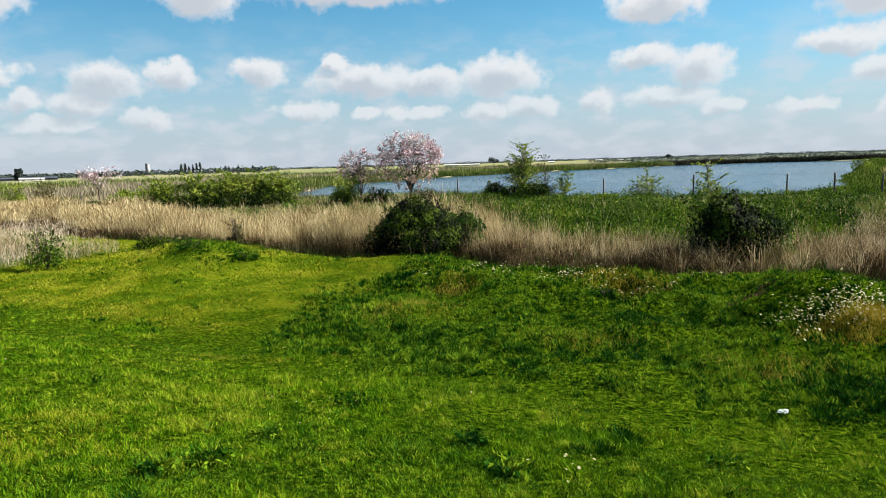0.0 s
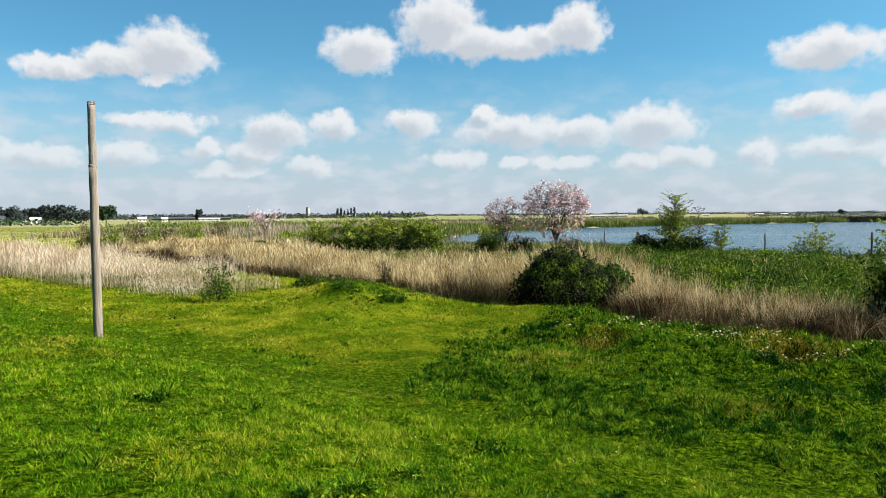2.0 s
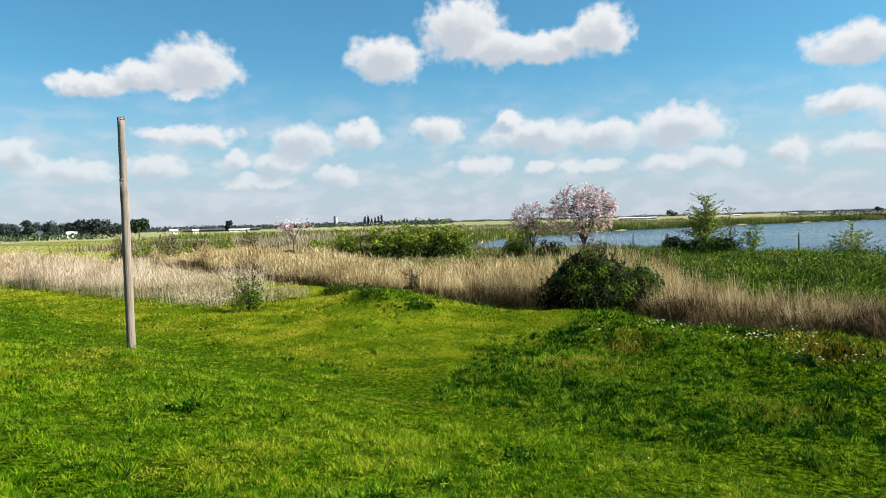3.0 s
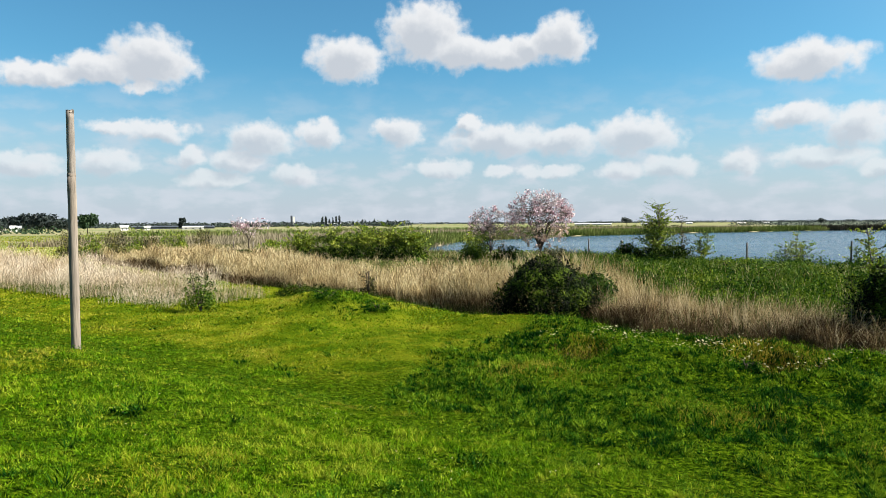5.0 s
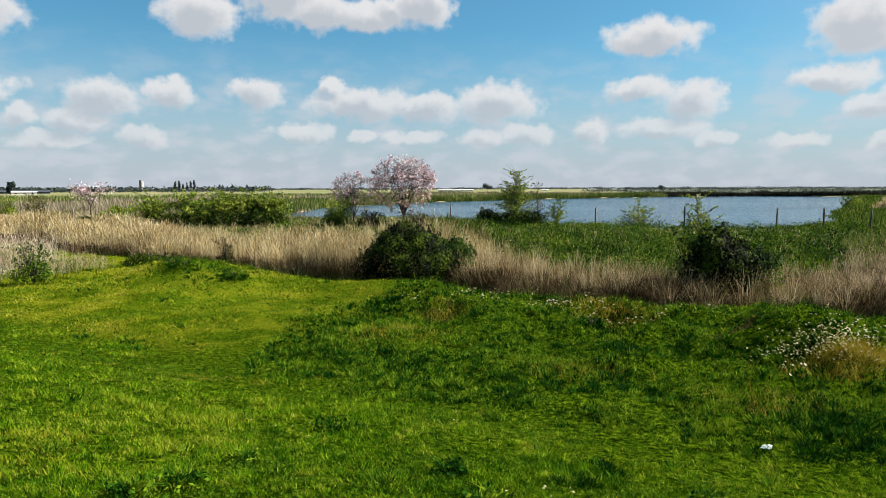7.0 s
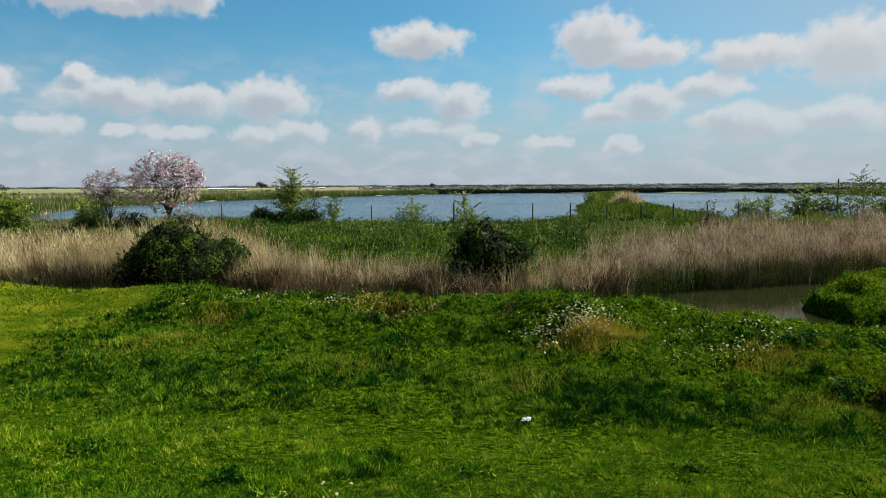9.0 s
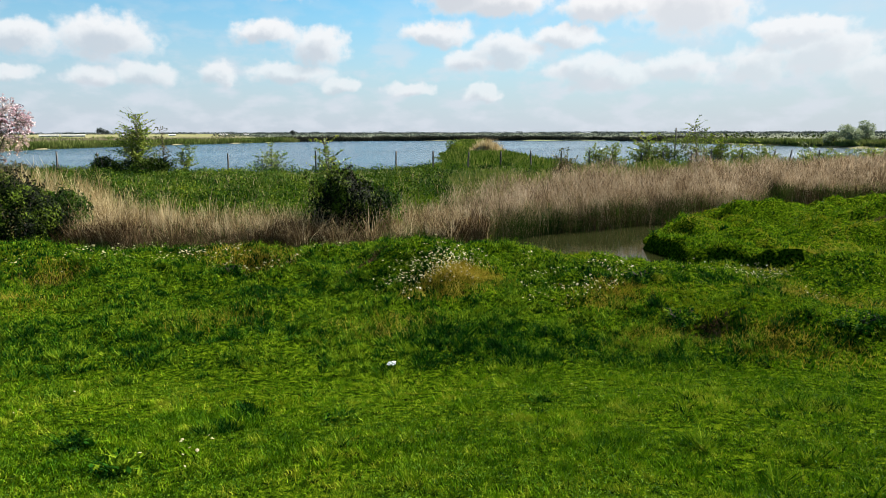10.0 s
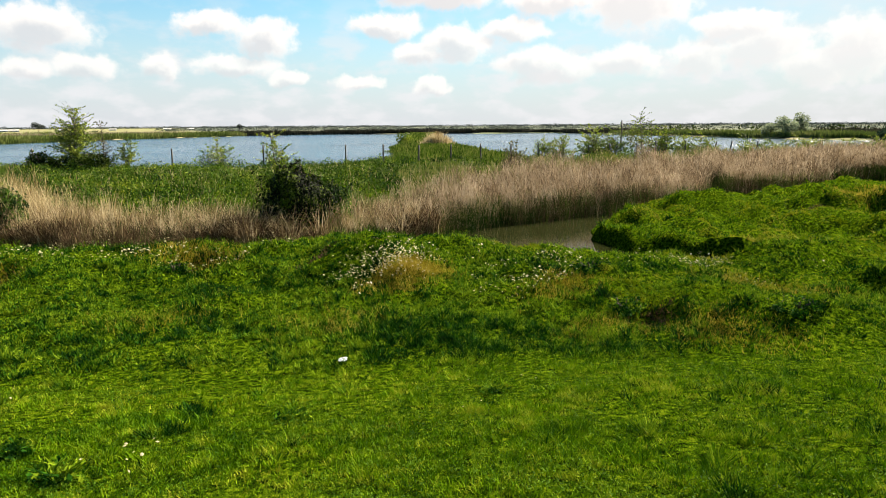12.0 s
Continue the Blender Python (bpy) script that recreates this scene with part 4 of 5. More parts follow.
def dome_bush(name, label, az, r, width, depth, top, mat, count, size, lumps=0.16, group=""):
    """A dense shrub rounded like a dome from the ground up to the height top, its skin of leaves broken by lumps and sprigs."""
    x, y, z = ground_point(az, r)
    t = thing(name, label, "bush", (x, y, z - 0.05), group)
    height = top - z
    ext = np.array([width * 0.5, depth * 0.5, height * 0.62])
    seeds = rng.normal(0, 1, (30, 3))
    seeds /= np.linalg.norm(seeds, axis=1)[:, None]
    seeds[:, 2] = np.abs(seeds[:, 2]) - 0.3
    swell = rng.uniform(0.1, 1.0, 30)
    d = rng.normal(0, 1, (count, 3))
    d /= np.linalg.norm(d, axis=1)[:, None]
    d[:, 2] = np.where(d[:, 2] < -0.55, -d[:, 2], d[:, 2])
    near = np.max(swell * np.exp(-((d[:, None, :] - seeds[None]) ** 2).sum(-1) / 0.11), axis=1)
    rad = (0.78 + lumps * near) * (1 - 0.32 * rng.random(count) ** 2.2) + np.abs(rng.normal(0, 0.02, count))
    wide = np.where(d[:, 2] < 0, (1 - d[:, 2] ** 2) ** -0.3, 1.0)
    p = np.array([0, 0, height * 0.38]) + d * ext * rad[:, None] * np.stack([wide, wide, np.ones(count)], -1)
    segs = []
    for _ in range(14):
        e = p[rng.integers(0, count)]
        m = e * np.array([0.4, 0.4, 0.55])
        segs += [((0, 0, 0), m, 0.03, 0.02), (m, e, 0.02, 0.006)]
    up = p[d[:, 2] > -0.1]
    pts = []
    for _ in range(int(60 * width)):
        b = up[rng.integers(0, len(up))]
        e = b + np.array([rng.normal(0, 0.1), rng.normal(0, 0.1), rng.uniform(0.06, 0.34)]) * height * 0.5
        segs.append((b, e, 0.007, 0.003))
        pts.append(b + (e - b) * rng.random((16, 1)) + rng.normal(0, size * 0.5, (16, 3)))
    sprigs = np.concatenate(pts)
    ok = p[:, 2] > 0.03
    face = d / ext
    face /= np.linalg.norm(face, axis=1)[:, None]
    lump = (seeds[np.argmin(((d[:, None, :] - seeds[None]) ** 2).sum(-1), axis=1)] - d) * -1.3
    tagged(part("branchwork", mesh_np("branchwork", *tubes(segs, 4), BARK), t, "thin brown stems"), kind="stuff")
    part("crown", mesh_np("crown", *joined([skin(p[ok], size, (face + lump)[ok]), leaves(sprigs, size)]), mat), t)
    return t


def tree(name, label, az, r, height, width, mat, count, size, category="tree", trunk=0.3, depth=4, spread=0.42, up=0.12, group="", second=None, scatter_leaf=1.0, base=None):
    """Trunk and forking limbs as one mesh, the leaves on the twigs as another."""
    x, y, z = base or ground_point(az, r)
    t = thing(name, label, category, (x, y, z - 0.05), group)
    segs, tips = [], []
    h0 = height * trunk
    rad = height * 0.016
    segs.append((np.zeros(3), np.array([0, 0, h0]), rad * 1.4, rad))
    for i in range(4):
        a = 2 * np.pi * (i + rng.uniform(-0.2, 0.2)) / 4
        d = np.array([math.cos(a) * 0.55, math.sin(a) * 0.55, 1.0])
        grow(np.array([0, 0, h0 * rng.uniform(0.75, 1.0)]), d / np.linalg.norm(d), height * 0.24, rad * 0.7, depth - 1, segs, tips, spread, up)
    pts = np.array(tips)
    sx = width * 0.5 / (np.percentile(np.abs(pts[:, :2]), 96) + 1e-6)
    sz = (height - h0) / (pts[:, 2].max() - h0)

    def fit(p):
        p = np.array(p, float)
        k = np.clip(p[2] / h0, 0, 1)
        return np.array([p[0] * (1 + (sx - 1) * k), p[1] * (1 + (sx - 1) * k), p[2] if p[2] < h0 else h0 + (p[2] - h0) * sz])

    segs = [(fit(a), fit(b), max(c, 0.006), max(d, 0.004)) for a, b, c, d in segs]
    pts = np.array([fit(p) for p in tips])
    pick = pts[rng.integers(0, len(pts), count)] + rng.normal(0, size * 1.6 * scatter_leaf, (count, 3))
    part("trunk", mesh_np("trunk", *tubes(segs, 5), BARK), t, "brown forking trunk and limbs")
    if second:
        m2, z2, share = second
        low_ = (pick[:, 2] < z2) & (rng.random(count) < share)
        part("crown", mesh_np("crown", *leaves(pick[~low_], size), mat), t)
        part("lower_crown", mesh_np("lower_crown", *leaves(pick[low_], size), m2), t, "paler cream flowers on the lower twigs")
    else:
        part("crown", mesh_np("crown", *leaves(pick, size), mat), t)
    return t


def dome_tree(name, label, az, r, top, low, width, mat, count, size, second=None, group=""):
    """A blossoming tree: trunk, limbs fanning out into a round crown from low to top, flowers along the outer twigs."""
    x, y, z = ground_point(az, r)
    t = thing(name, label, "tree", (x, y, z - 0.05), group)
    c = np.array([0, 0, (top + low) * 0.5])
    ext = np.array([width * 0.5, width * 0.5, (top - low) * 0.5])
    fork = np.array([0.05, 0.0, low * 0.8])
    segs, twigs = [((0, 0, 0), fork, top * 0.02, top * 0.014)], []

    def inside(k, near=None, reach=1.0):
        d = rng.normal(0, 1, 3)
        d[2] += 0.05
        if near is not None:
            d = d * reach + (near - c) / ext * 1.5
        return c + d / np.linalg.norm(d) * k * ext

    for _ in range(13):
        a = inside(rng.uniform(0.25, 0.5))
        segs.append((fork, a, top * 0.009, top * 0.005))
        for _ in range(6):
            b = inside(rng.uniform(0.62, 0.82), a, 0.7)
            segs.append((a, b, top * 0.0045, top * 0.0026))
            for _ in range(5):
                e = inside(rng.uniform(0.86, 1.06), b, 0.35) + np.array([0, 0, rng.uniform(0, 0.12)])
                segs.append((b, e, top * 0.0024, top * 0.0012))
                twigs.append((b, e))
            twigs.append((a, b))
    tw = np.array(twigs)
    heads = rng.permutation(len(tw))[:max(40, count // 22)]
    k = np.where(rng.random(count) < 0.78, heads[rng.integers(0, len(heads), count)], rng.integers(0, len(tw), count))
    f = rng.uniform(0.75, 1.05, (count, 1))
    p = tw[k, 0] + (tw[k, 1] - tw[k, 0]) * f + rng.normal(0, size * 0.85, (count, 3))
    part("trunk", mesh_np("trunk", *tubes(segs, 5), BARK), t, "brown forking trunk and limbs")
    lo = np.zeros(count, bool) if second is None else (p[:, 2] < second[1]) & (rng.random(count) < 0.8)
    part("crown", mesh_np("crown", *leaves(p[~lo], size), mat), t)
    if second:
        part("lower_crown", mesh_np("lower_crown", *leaves(p[lo], size * 1.15), second[0]), t, "paler cream flowers on the lower twigs")
    return t


def layered_tree(name, label, az, r, height, width, mat, count, size, group="", stems=2, bare=0.0, r_thin=1.0):
    """A young tree: slim stems with level, slightly rising side branches that shorten towards the top."""
    x, y, z = ground_point(az, r)
    t = thing(name, label, "tree", (x, y, z - 0.05), group)
    segs, pts = [], []
    for k in range(stems):
        foot = np.array([rng.normal(0, 0.12) * k, rng.normal(0, 0.12) * k, 0])
        hh = height * (1.0 if k == 0 else rng.uniform(0.6, 0.85))
        tip = foot + np.array([rng.normal(0, 0.07) * hh, rng.normal(0, 0.07) * hh, hh])
        mid = foot * 0.5 + tip * 0.5 + rng.normal(0, 0.04, 3) * hh
        segs += [(foot, mid, 0.035 * r_thin, 0.024 * r_thin), (mid, tip, 0.024 * r_thin, 0.008)]
        nb = int(16 * hh)
        for _ in range(max(10, nb)):
            q = rng.uniform(0.12, 0.97)
            b = foot + (mid - foot) * min(1, q * 2) if q < 0.5 else mid + (tip - mid) * (q * 2 - 1)
            a = rng.uniform(0, 2 * np.pi)
            ln = width * 0.5 * (0.95 - 0.5 * q) * rng.uniform(0.4, 1.2)
            e = b + np.array([math.cos(a) * ln, math.sin(a) * ln, ln * rng.uniform(0.1, 0.7)])
            segs.append((b, e, 0.011, 0.005))
            m = max(3, int(count / (nb * stems)))
            if rng.random() < bare * (q > 0.7) * 1.6:
                m = 2
            f = rng.random((m, 1)) ** 0.7
            pts.append(b + (e - b) * f + rng.normal(0, size * 0.55, (m, 3)) * np.array([1, 1, 0.6]))
    tagged(part("branchwork", mesh_np("branchwork", *tubes(segs, 5), BARK), t, "thin brown stems and level branches"), kind="stuff")
    part("crown", mesh_np("crown", *leaves(np.concatenate(pts), size), mat), t)
    return t


def bank_weeds(n, u0, u1, s1):
    u = rng.uniform(u0, u1, n)
    u = np.where(u < -34, u + rng.uniform(0, 1, n) ** 2 * 26, u)
    lo = reed_front(u) + reed_depth(u) * 0.6
    x, y = from_su(lo + (s1 - lo) * rng.random(n), u)
    k = vnoise(x, y, 0.4, 45) * 0.5 + vnoise(x, y, 1.1, 46) * 0.5
    z = ground_height(x, y) + 1.9 * np.clip(k - 0.25, 0.03, 1) ** 1.5 * rng.uniform(0.35, 1.05, n)
    return leaves(np.stack([x, y, z], -1), 0.08, np.array([0, 0, 0.4]))


tagged(new("bank_weeds", mesh_np("bank_weeds", *bank_weeds(210000, -34, 62, 52.4), LEAF_BANK)), "leafy green nettles and weeds on the lake bank", "weeds", kind="stuff")

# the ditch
dome_bush("big_bush", "broad dense dark green bush beside the reed ditch", 2.2, 21.4, 3.5, 2.8, 2.12, LEAF_BUSH_SHADE, 30000, 0.05, 0.3)
# Paler leaves stand in for the sunlit right side of the big bush.
dome_bush("lit_flank", "sunlit right flank of the dark bush, in paler yellow-green leaf colour", -1.2, 21.9, 2.0, 1.9, 1.6, LEAF_BANK, 8000, 0.05, 0.5)
dome_bush("ditch_bush", "dark green bush with upright light sprigs in the reeds", -22.6, 20.0, 2.0, 1.9, 2.0, LEAF_BUSH_SHADE, 11000, 0.055, 0.75)
# The ditch bush's right side, its light put into a paler leaf colour.
dome_bush("lit_flank", "lower right flank of the dark ditch bush, in lit leaf colour", -25.2, 20.4, 1.5, 1.5, 1.6, LEAF_BANK, 4500, 0.055, 0.6)
layered_tree("young_tree", "slender green sapling rising from the ditch bush", -21.6, 20.0, 3.45, 1.8, LEAF, 3600, 0.05, stems=3)
bush("grey_bush", "small grey-green shrub at the end of the pale reeds", 30.6, 24.6, 1.4, 1.3, 1500, 0.055, LEAF_BANK, lobes=6, tall=0.5)
# Dark leaves added in place of a shaded recess in the reed front.
bush("reed_gap_shade", "low dark leaves standing in for a shaded gap at the reeds' foot", 22.5, 28.3, 2.4, 0.5, 1800, 0.06, LEAF_DARK, lobes=5)
bush("sprig", "little olive shrub standing in front of the reeds", 17.2, 26.6, 0.9, 1.35, 1100, 0.05, LEAF_BROWN, lobes=4, tall=0.7)
bush("russet_shrub", "small reddish brown shrub among the tall reeds", -40.4, 37.0, 1.6, 2.0, 1400, 0.08, LEAF_BROWN, lobes=4, tall=0.5)

# along the lake fence
dome_tree("blossom_tree", "round tree full of pale pink blossom by the lake fence", 2.85, 51.0, 5.35, 1.05, 4.9, BLOSSOM, 5600, 0.1, (CREAM, 2.6))
dome_tree("blossom_tree", "smaller pink blossoming tree with thin bare twigs", 7.0, 52.0, 4.2, 0.9, 3.5, BLOSSOM, 1700, 0.085, (CREAM, 2.3))
bush("thorn_bush", "green thicket under the blossoming trees", 8.2, 50.0, 2.6, 2.3, 4200, 0.085, LEAF, lobes=7, core=0.2, tall=0.5)
bush("thorn_bush", "loose brown-green brush under the blossom tree", 1.8, 49.6, 3.0, 1.2, 1700, 0.08, LEAF_BROWN, lobes=6, core=0.2)
bush("thorn_bush", "loose green brush beside the blossom trunk", 5.6, 50.0, 2.4, 1.3, 1900, 0.08, LEAF_DARK, lobes=6, core=0.2)
for az, r, w, h in [(13.6, 54, 3.0, 2.3), (15.4, 55, 3.8, 2.5), (17.4, 55, 3.6, 2.4), (19.8, 56, 3.6, 2.4),
                                      (22.3, 57, 3.4, 2.1), (24.6, 60, 3.0, 1.3)]:
    layered_tree("hedge_and_foot_shade", "yellow-green hedge bush with level branches and a dark foot", az, r, h * 1.12, w * 1.35, LEAF, 4600, 0.12, stems=6, group="hedge by the lake")
# Low dark leaf masses added to give the shade under the hedge.
for az, r, w, h in [(8.4, 51.0, 2.2, 0.9), (11.0, 51.0, 3.4, 0.5), (14.2, 52.5, 4.8, 1.5), (17.2, 53.0, 4.8, 1.5), (20.2, 54.0, 4.8, 1.4), (23.4, 55.5, 4.6, 1.2), (26.6, 58.0, 4.6, 1.1)]:
    bush("hedge_and_foot_shade", "low dark leaf mass standing in for shade at the hedge foot", az, r, w, h * 0.85, 2400, 0.1, LEAF_DARK, group="hedge by the lake", lobes=8)
for az, r, w, h, m in [(30.3, 62, 2.6, 2.4, LEAF_BROWN), (33.2, 66, 3.0, 2.0, LEAF), (36.6, 64, 3.6, 2.4, LEAF_BROWN), (39.6, 63, 3.4, 2.2, LEAF_BROWN), (35.0, 72, 3.4, 2.6, LEAF), (38.0, 66, 3.4, 2.2, LEAF), (32.0, 70, 2.6, 2.2, LEAF), (34.2, 64, 2.6, 2.0, LEAF_BROWN)]:
    bush("scrub_bush", "olive scrub bush behind the reed belt", az, r, w * 0.8, h * 1.15, 2000, 0.09, m, group="scrub behind the reeds", lobes=6, tall=0.3)
tree("blossom_tree", "thin pinkish flowering tree in the far marsh", 26.8, 78, 3.6, 3.2, BLOSSOM, 700, 0.13, trunk=0.35, depth=4)
bush("fence_shrub", "dark low bush under the fence shrubs", -4.2, 51.5, 2.0, 1.2, 1800, 0.1, LEAF_DARK, lobes=5)
bush("fence_shrub", "dark low bush spreading along the fence foot", -7.0, 51.0, 4.6, 1.1, 3600, 0.1, LEAF_DARK, lobes=9)
layered_tree("fence_tree", "upright yellow-green young tree with bare top sprays", -6.4, 52.3, 4.2, 4.0, LEAF, 8200, 0.085, stems=5, bare=0.35)
layered_tree("fence_tree", "thin leaning sapling with sparse twigs", -8.3, 52.3, 3.5, 2.4, LEAF_BROWN, 160, 0.09, stems=2)
layered_tree("fence_tree", "small open sapling by the lake fence", -9.8, 52.5, 2.6, 2.4, LEAF, 1300, 0.085, stems=3)
layered_tree("fence_tree", "small bushy sapling with fan-shaped branches", -16.6, 51.0, 2.3, 2.9, LEAF, 1500, 0.09, stems=4)
layered_tree("fence_tree", "low sapling beside a fence post", -20.9, 50.5, 2.0, 2.0, LEAF, 1200, 0.085, stems=3)
for az, h, w, n in [(-42.8, 1.6, 2.0, 300), (-44.3, 1.9, 2.2, 420), (-46.9, 2.5, 2.6, 800), (-48.6, 2.2, 2.4, 520), (-50.8, 3.2, 2.6, 420), (-52.4, 2.2, 2.6, 600), (-54.0, 1.7, 2.2, 380),
                    (-55.3, 2.1, 2.4, 420), (-58.6, 1.8, 3.0, 560), (-60.6, 1.6, 3.0, 560), (-62.6, 1.7, 3.2, 520), (-64.8, 1.5, 3.0, 420), (-67, 1.6, 3.0, 420)]:
    r = 50.5 / math.cos(radians(az + 27.5))
    layered_tree("fence_tree", "pale green sapling in the scrub along the fence", az, r, h * 1.2, w * 1.4, LEAF, int(n * 4.5), 0.09, stems=4, group="saplings along the fence")
bush("fence_shrub", "dark green bush at the fence foot", -47.5, 52.0, 3.4, 1.0, 1800, 0.1, LEAF_DARK, lobes=6)
bush("causeway_bush", "rounded green bush on the grassy causeway", -31.3, 118, 3.2, 2.1, 1500, 0.15, LEAF, lobes=7)

# ---- pole and fence ----
def post_mesh(h, r0, r1, sides=9, mat=POST_WOOD, lean=(0, 0), wear=0.012, rows=7):
    """A slightly crooked round post with a worn, uneven top."""
    ring = np.linspace(0, 2 * np.pi, sides, endpoint=False)
    vs = []
    for i in range(rows + 1):
        t = i / rows
        rad = (r0 + (r1 - r0) * t) * (1 + rng.normal(0, 0.02, sides))
        bx, by = lean[0] * t * h + rng.normal(0, wear), lean[1] * t * h + rng.normal(0, wear)
        top = rng.normal(0, 0.012, sides) if i == rows else 0
        vs.append(np.stack([bx + rad * np.cos(ring), by + rad * np.sin(ring), np.full(sides, t * h) + top], -1))
    vs.append(np.array([[lean[0] * h, lean[1] * h, h + 0.004]]))
    fs, k = [], sides
    for i in range(rows):
        for j in range(sides):
            a, b = i * k + j, i * k + (j + 1) % k
            fs += [(a, b, b + k), (a, b + k, a + k)]
    last = rows * k
    fs += [(last + j, last + (j + 1) % k, last + k) for j in range(k)]
    return mesh_np("post", np.concatenate(vs), np.array(fs), mat, True)


px, py, pz = ground_point(39.42, 16.25)
pole = thing("utility_pole", "tall bare weathered grey wooden pole standing in the meadow", "pole", (px, py, pz - 0.3))
POLE_H, JOINT = 5.4 - pz + 0.3, 3.95
part("shaft", post_mesh(JOINT, 0.096, 0.083, 14, POLE_WOOD, (0.004, -0.005), 0.003, 12), pole)
upper = part("upper_shaft", post_mesh(POLE_H - JOINT + 0.02, 0.081, 0.076, 14, POLE_TOP, (0.004, -0.005), 0.002, 8), pole, "paler grey upper length of the pole")
upper.matrix_basis = pose(0.004 * JOINT, -0.005 * JOINT, JOINT - 0.02)
ring = part("joint_ring", post_mesh(0.05, 0.0845, 0.084, 14, POLE_WOOD, (0.0, 0.0), 0.001, 2), pole, "narrow band where the two lengths meet")
ring.matrix_basis = pose(0.004 * JOINT, -0.005 * JOINT, JOINT - 0.05)
cap = part("top_cap", post_mesh(0.07, 0.0775, 0.077, 14, POST_WOOD, (0.0, 0.0), 0.001, 2), pole, "dark weathered cap")
cap.matrix_basis = pose(0.004 * POLE_H, -0.005 * POLE_H, POLE_H - 0.06)

fence = thing("lake_fence", "row of dark weathered wooden fence posts along the lake bank", "fence", (*from_su(50, 0), 0.0))
FENCE_AZ = [-1.1, -3.8, -13.1, -20.0, -26.6, -29.7, -32.6, -35.3, -37.8, -40.3, -42.5, -44.6, -46.6, -48.3, -50.4, -51.8, -54.0, -56.0, -57.1, -59.2]
for k, az in enumerate(FENCE_AZ):
    x, y, z = ground_point(az, 50 / math.cos(radians(az + 27.5)))
    lean = (0.28, 0.0) if az in (-56.0, -57.1) else (rng.normal(0, 0.025), rng.normal(0, 0.025))
    ob = part("post", post_mesh(1.72 + rng.normal(0, 0.05) - z, 0.065, 0.055, 8, POST_WOOD, lean, 0.006, 4), fence)
    ob.matrix_world = pose(x, y, z - 0.05)
x, y, z = ground_point(-18.1, 51)
ob = part("post", post_mesh(0.9, 0.06, 0.05, 8, POST_WOOD, (0.02, 0.03), 0.006, 4), fence, "short broken post")
ob.matrix_world = pose(x, y, z - 0.05)
x, y, z = ground_point(-49.1, 54.5)
tall = thing("tall_pole", "thin dark wooden pole rising above the fence", "pole", (x, y, z - 0.2))
part("shaft", post_mesh(3.5 - z, 0.07, 0.045, 8, POST_WOOD, (0.01, 0.0), 0.005, 8), tall)


# ---- far country ----
def shore_band(name, label, lines, n, w0, w1, height, mat, width_k=0.0016):
    """Reeds and grass along a far shore, from w0 to w1 metres behind the water's edge."""
    pieces = []
    for (ax, ay), (bx, by) in lines:
        t = rng.random(n)
        ex, ey = bx - ax, by - ay
        ln = math.hypot(ex, ey)
        nx, ny = -ey / ln, ex / ln
        if nx * (ax + bx) + ny * (ay + by) < 0:
            nx, ny = -nx, -ny
        d = w0 + (w1 - w0) * rng.random(n) ** 1.7
        x, y = ax + ex * t + nx * d, ay + ey * t + ny * d
        r = np.hypot(x, y)
        h = height * (0.55 + 0.7 * vnoise(x, y, 0.12, 51)) * rng.uniform(0.7, 1.2, n)
        pieces.append(blades(x, y, h * rng.uniform(0.55, 1.1, n), width_k * 1.1 * r * rng.uniform(0.6, 1.4, n), rng.uniform(0.1, 0.5, n)))
    v, f = joined(pieces)
    return tagged(new(name, mesh_np(name, v, f, mat)), label, "reeds", kind="stuff")


DARK_REED = material("dark_reed", [(0.025, 0.028, 0.018), (0.05, 0.05, 0.035), (0.09, 0.085, 0.06)], 0.06, 0.8, 0.1, 0.25, spec=0.0)
FAR_GREEN = material("far_green_reed", [(0.09, 0.14, 0.03), (0.17, 0.22, 0.055), (0.27, 0.28, 0.1)], 0.05, 0.8, 0.2, 0.22, spec=0.0)
CAUSEWAY = material("causeway_green", [(0.015, 0.05, 0.006), (0.06, 0.13, 0.012), (0.15, 0.22, 0.03), (0.3, 0.32, 0.08)], 0.5, 0.8, 0.2, 0.8, spec=0.0)
FAR_STRAW = material("far_straw", [(0.24, 0.2, 0.12), (0.36, 0.31, 0.2), (0.46, 0.4, 0.28)], 0.05, 0.8, 0.2, 0.25, spec=0.0)
west = LAKE_WEST[1:7]
near_west = list(zip(west, west[1:]))
shore_band("far_shore_reeds", "green reeds along the far lake shore", near_west[:4], 9000, 0, 16, 1.4, FAR_GREEN)
shore_band("far_straw_reeds", "straw-coloured reed land behind the far shore", near_west[:4], 7000, 14, 60, 1.5, FAR_STRAW)
shore_band("far_green_land", "low green growth behind the straw reeds", near_west[1:4], 4000, 60, 130, 1.6, FAR_GREEN)
dark_lines = [near_west[4], (polar(-24.5, 287), polar(-31.4, 285)), (polar(-31, 288), polar(-37, 288)), (polar(-34.4, 285), polar(-43.5, 286)), (polar(-43.5, 286), polar(-48, 242))]
shore_band("dark_reed_bed", "dark burnt-looking reed bed on the far lake shore", dark_lines, 8000, 0, 30, 1.5, DARK_REED)
east_lines = [(polar(-48, 242), polar(-54.4, 198)), (polar(-54.4, 198), polar(-60.3, 166)), (polar(-60.3, 166), polar(-68, 155))]
shore_band("far_shore_reeds", "green reeds along the east lake shore", east_lines, 8000, 0, 25, 1.3, FAR_GREEN)
shore_band("dark_reed_bed", "dark scrub line behind the east shore", east_lines, 1500, 60, 90, 1.8, DARK_REED)
spit_lines = [(polar(-33, 54), polar(-32.8, 110)), (polar(-32.8, 110), polar(-32.9, 280))]
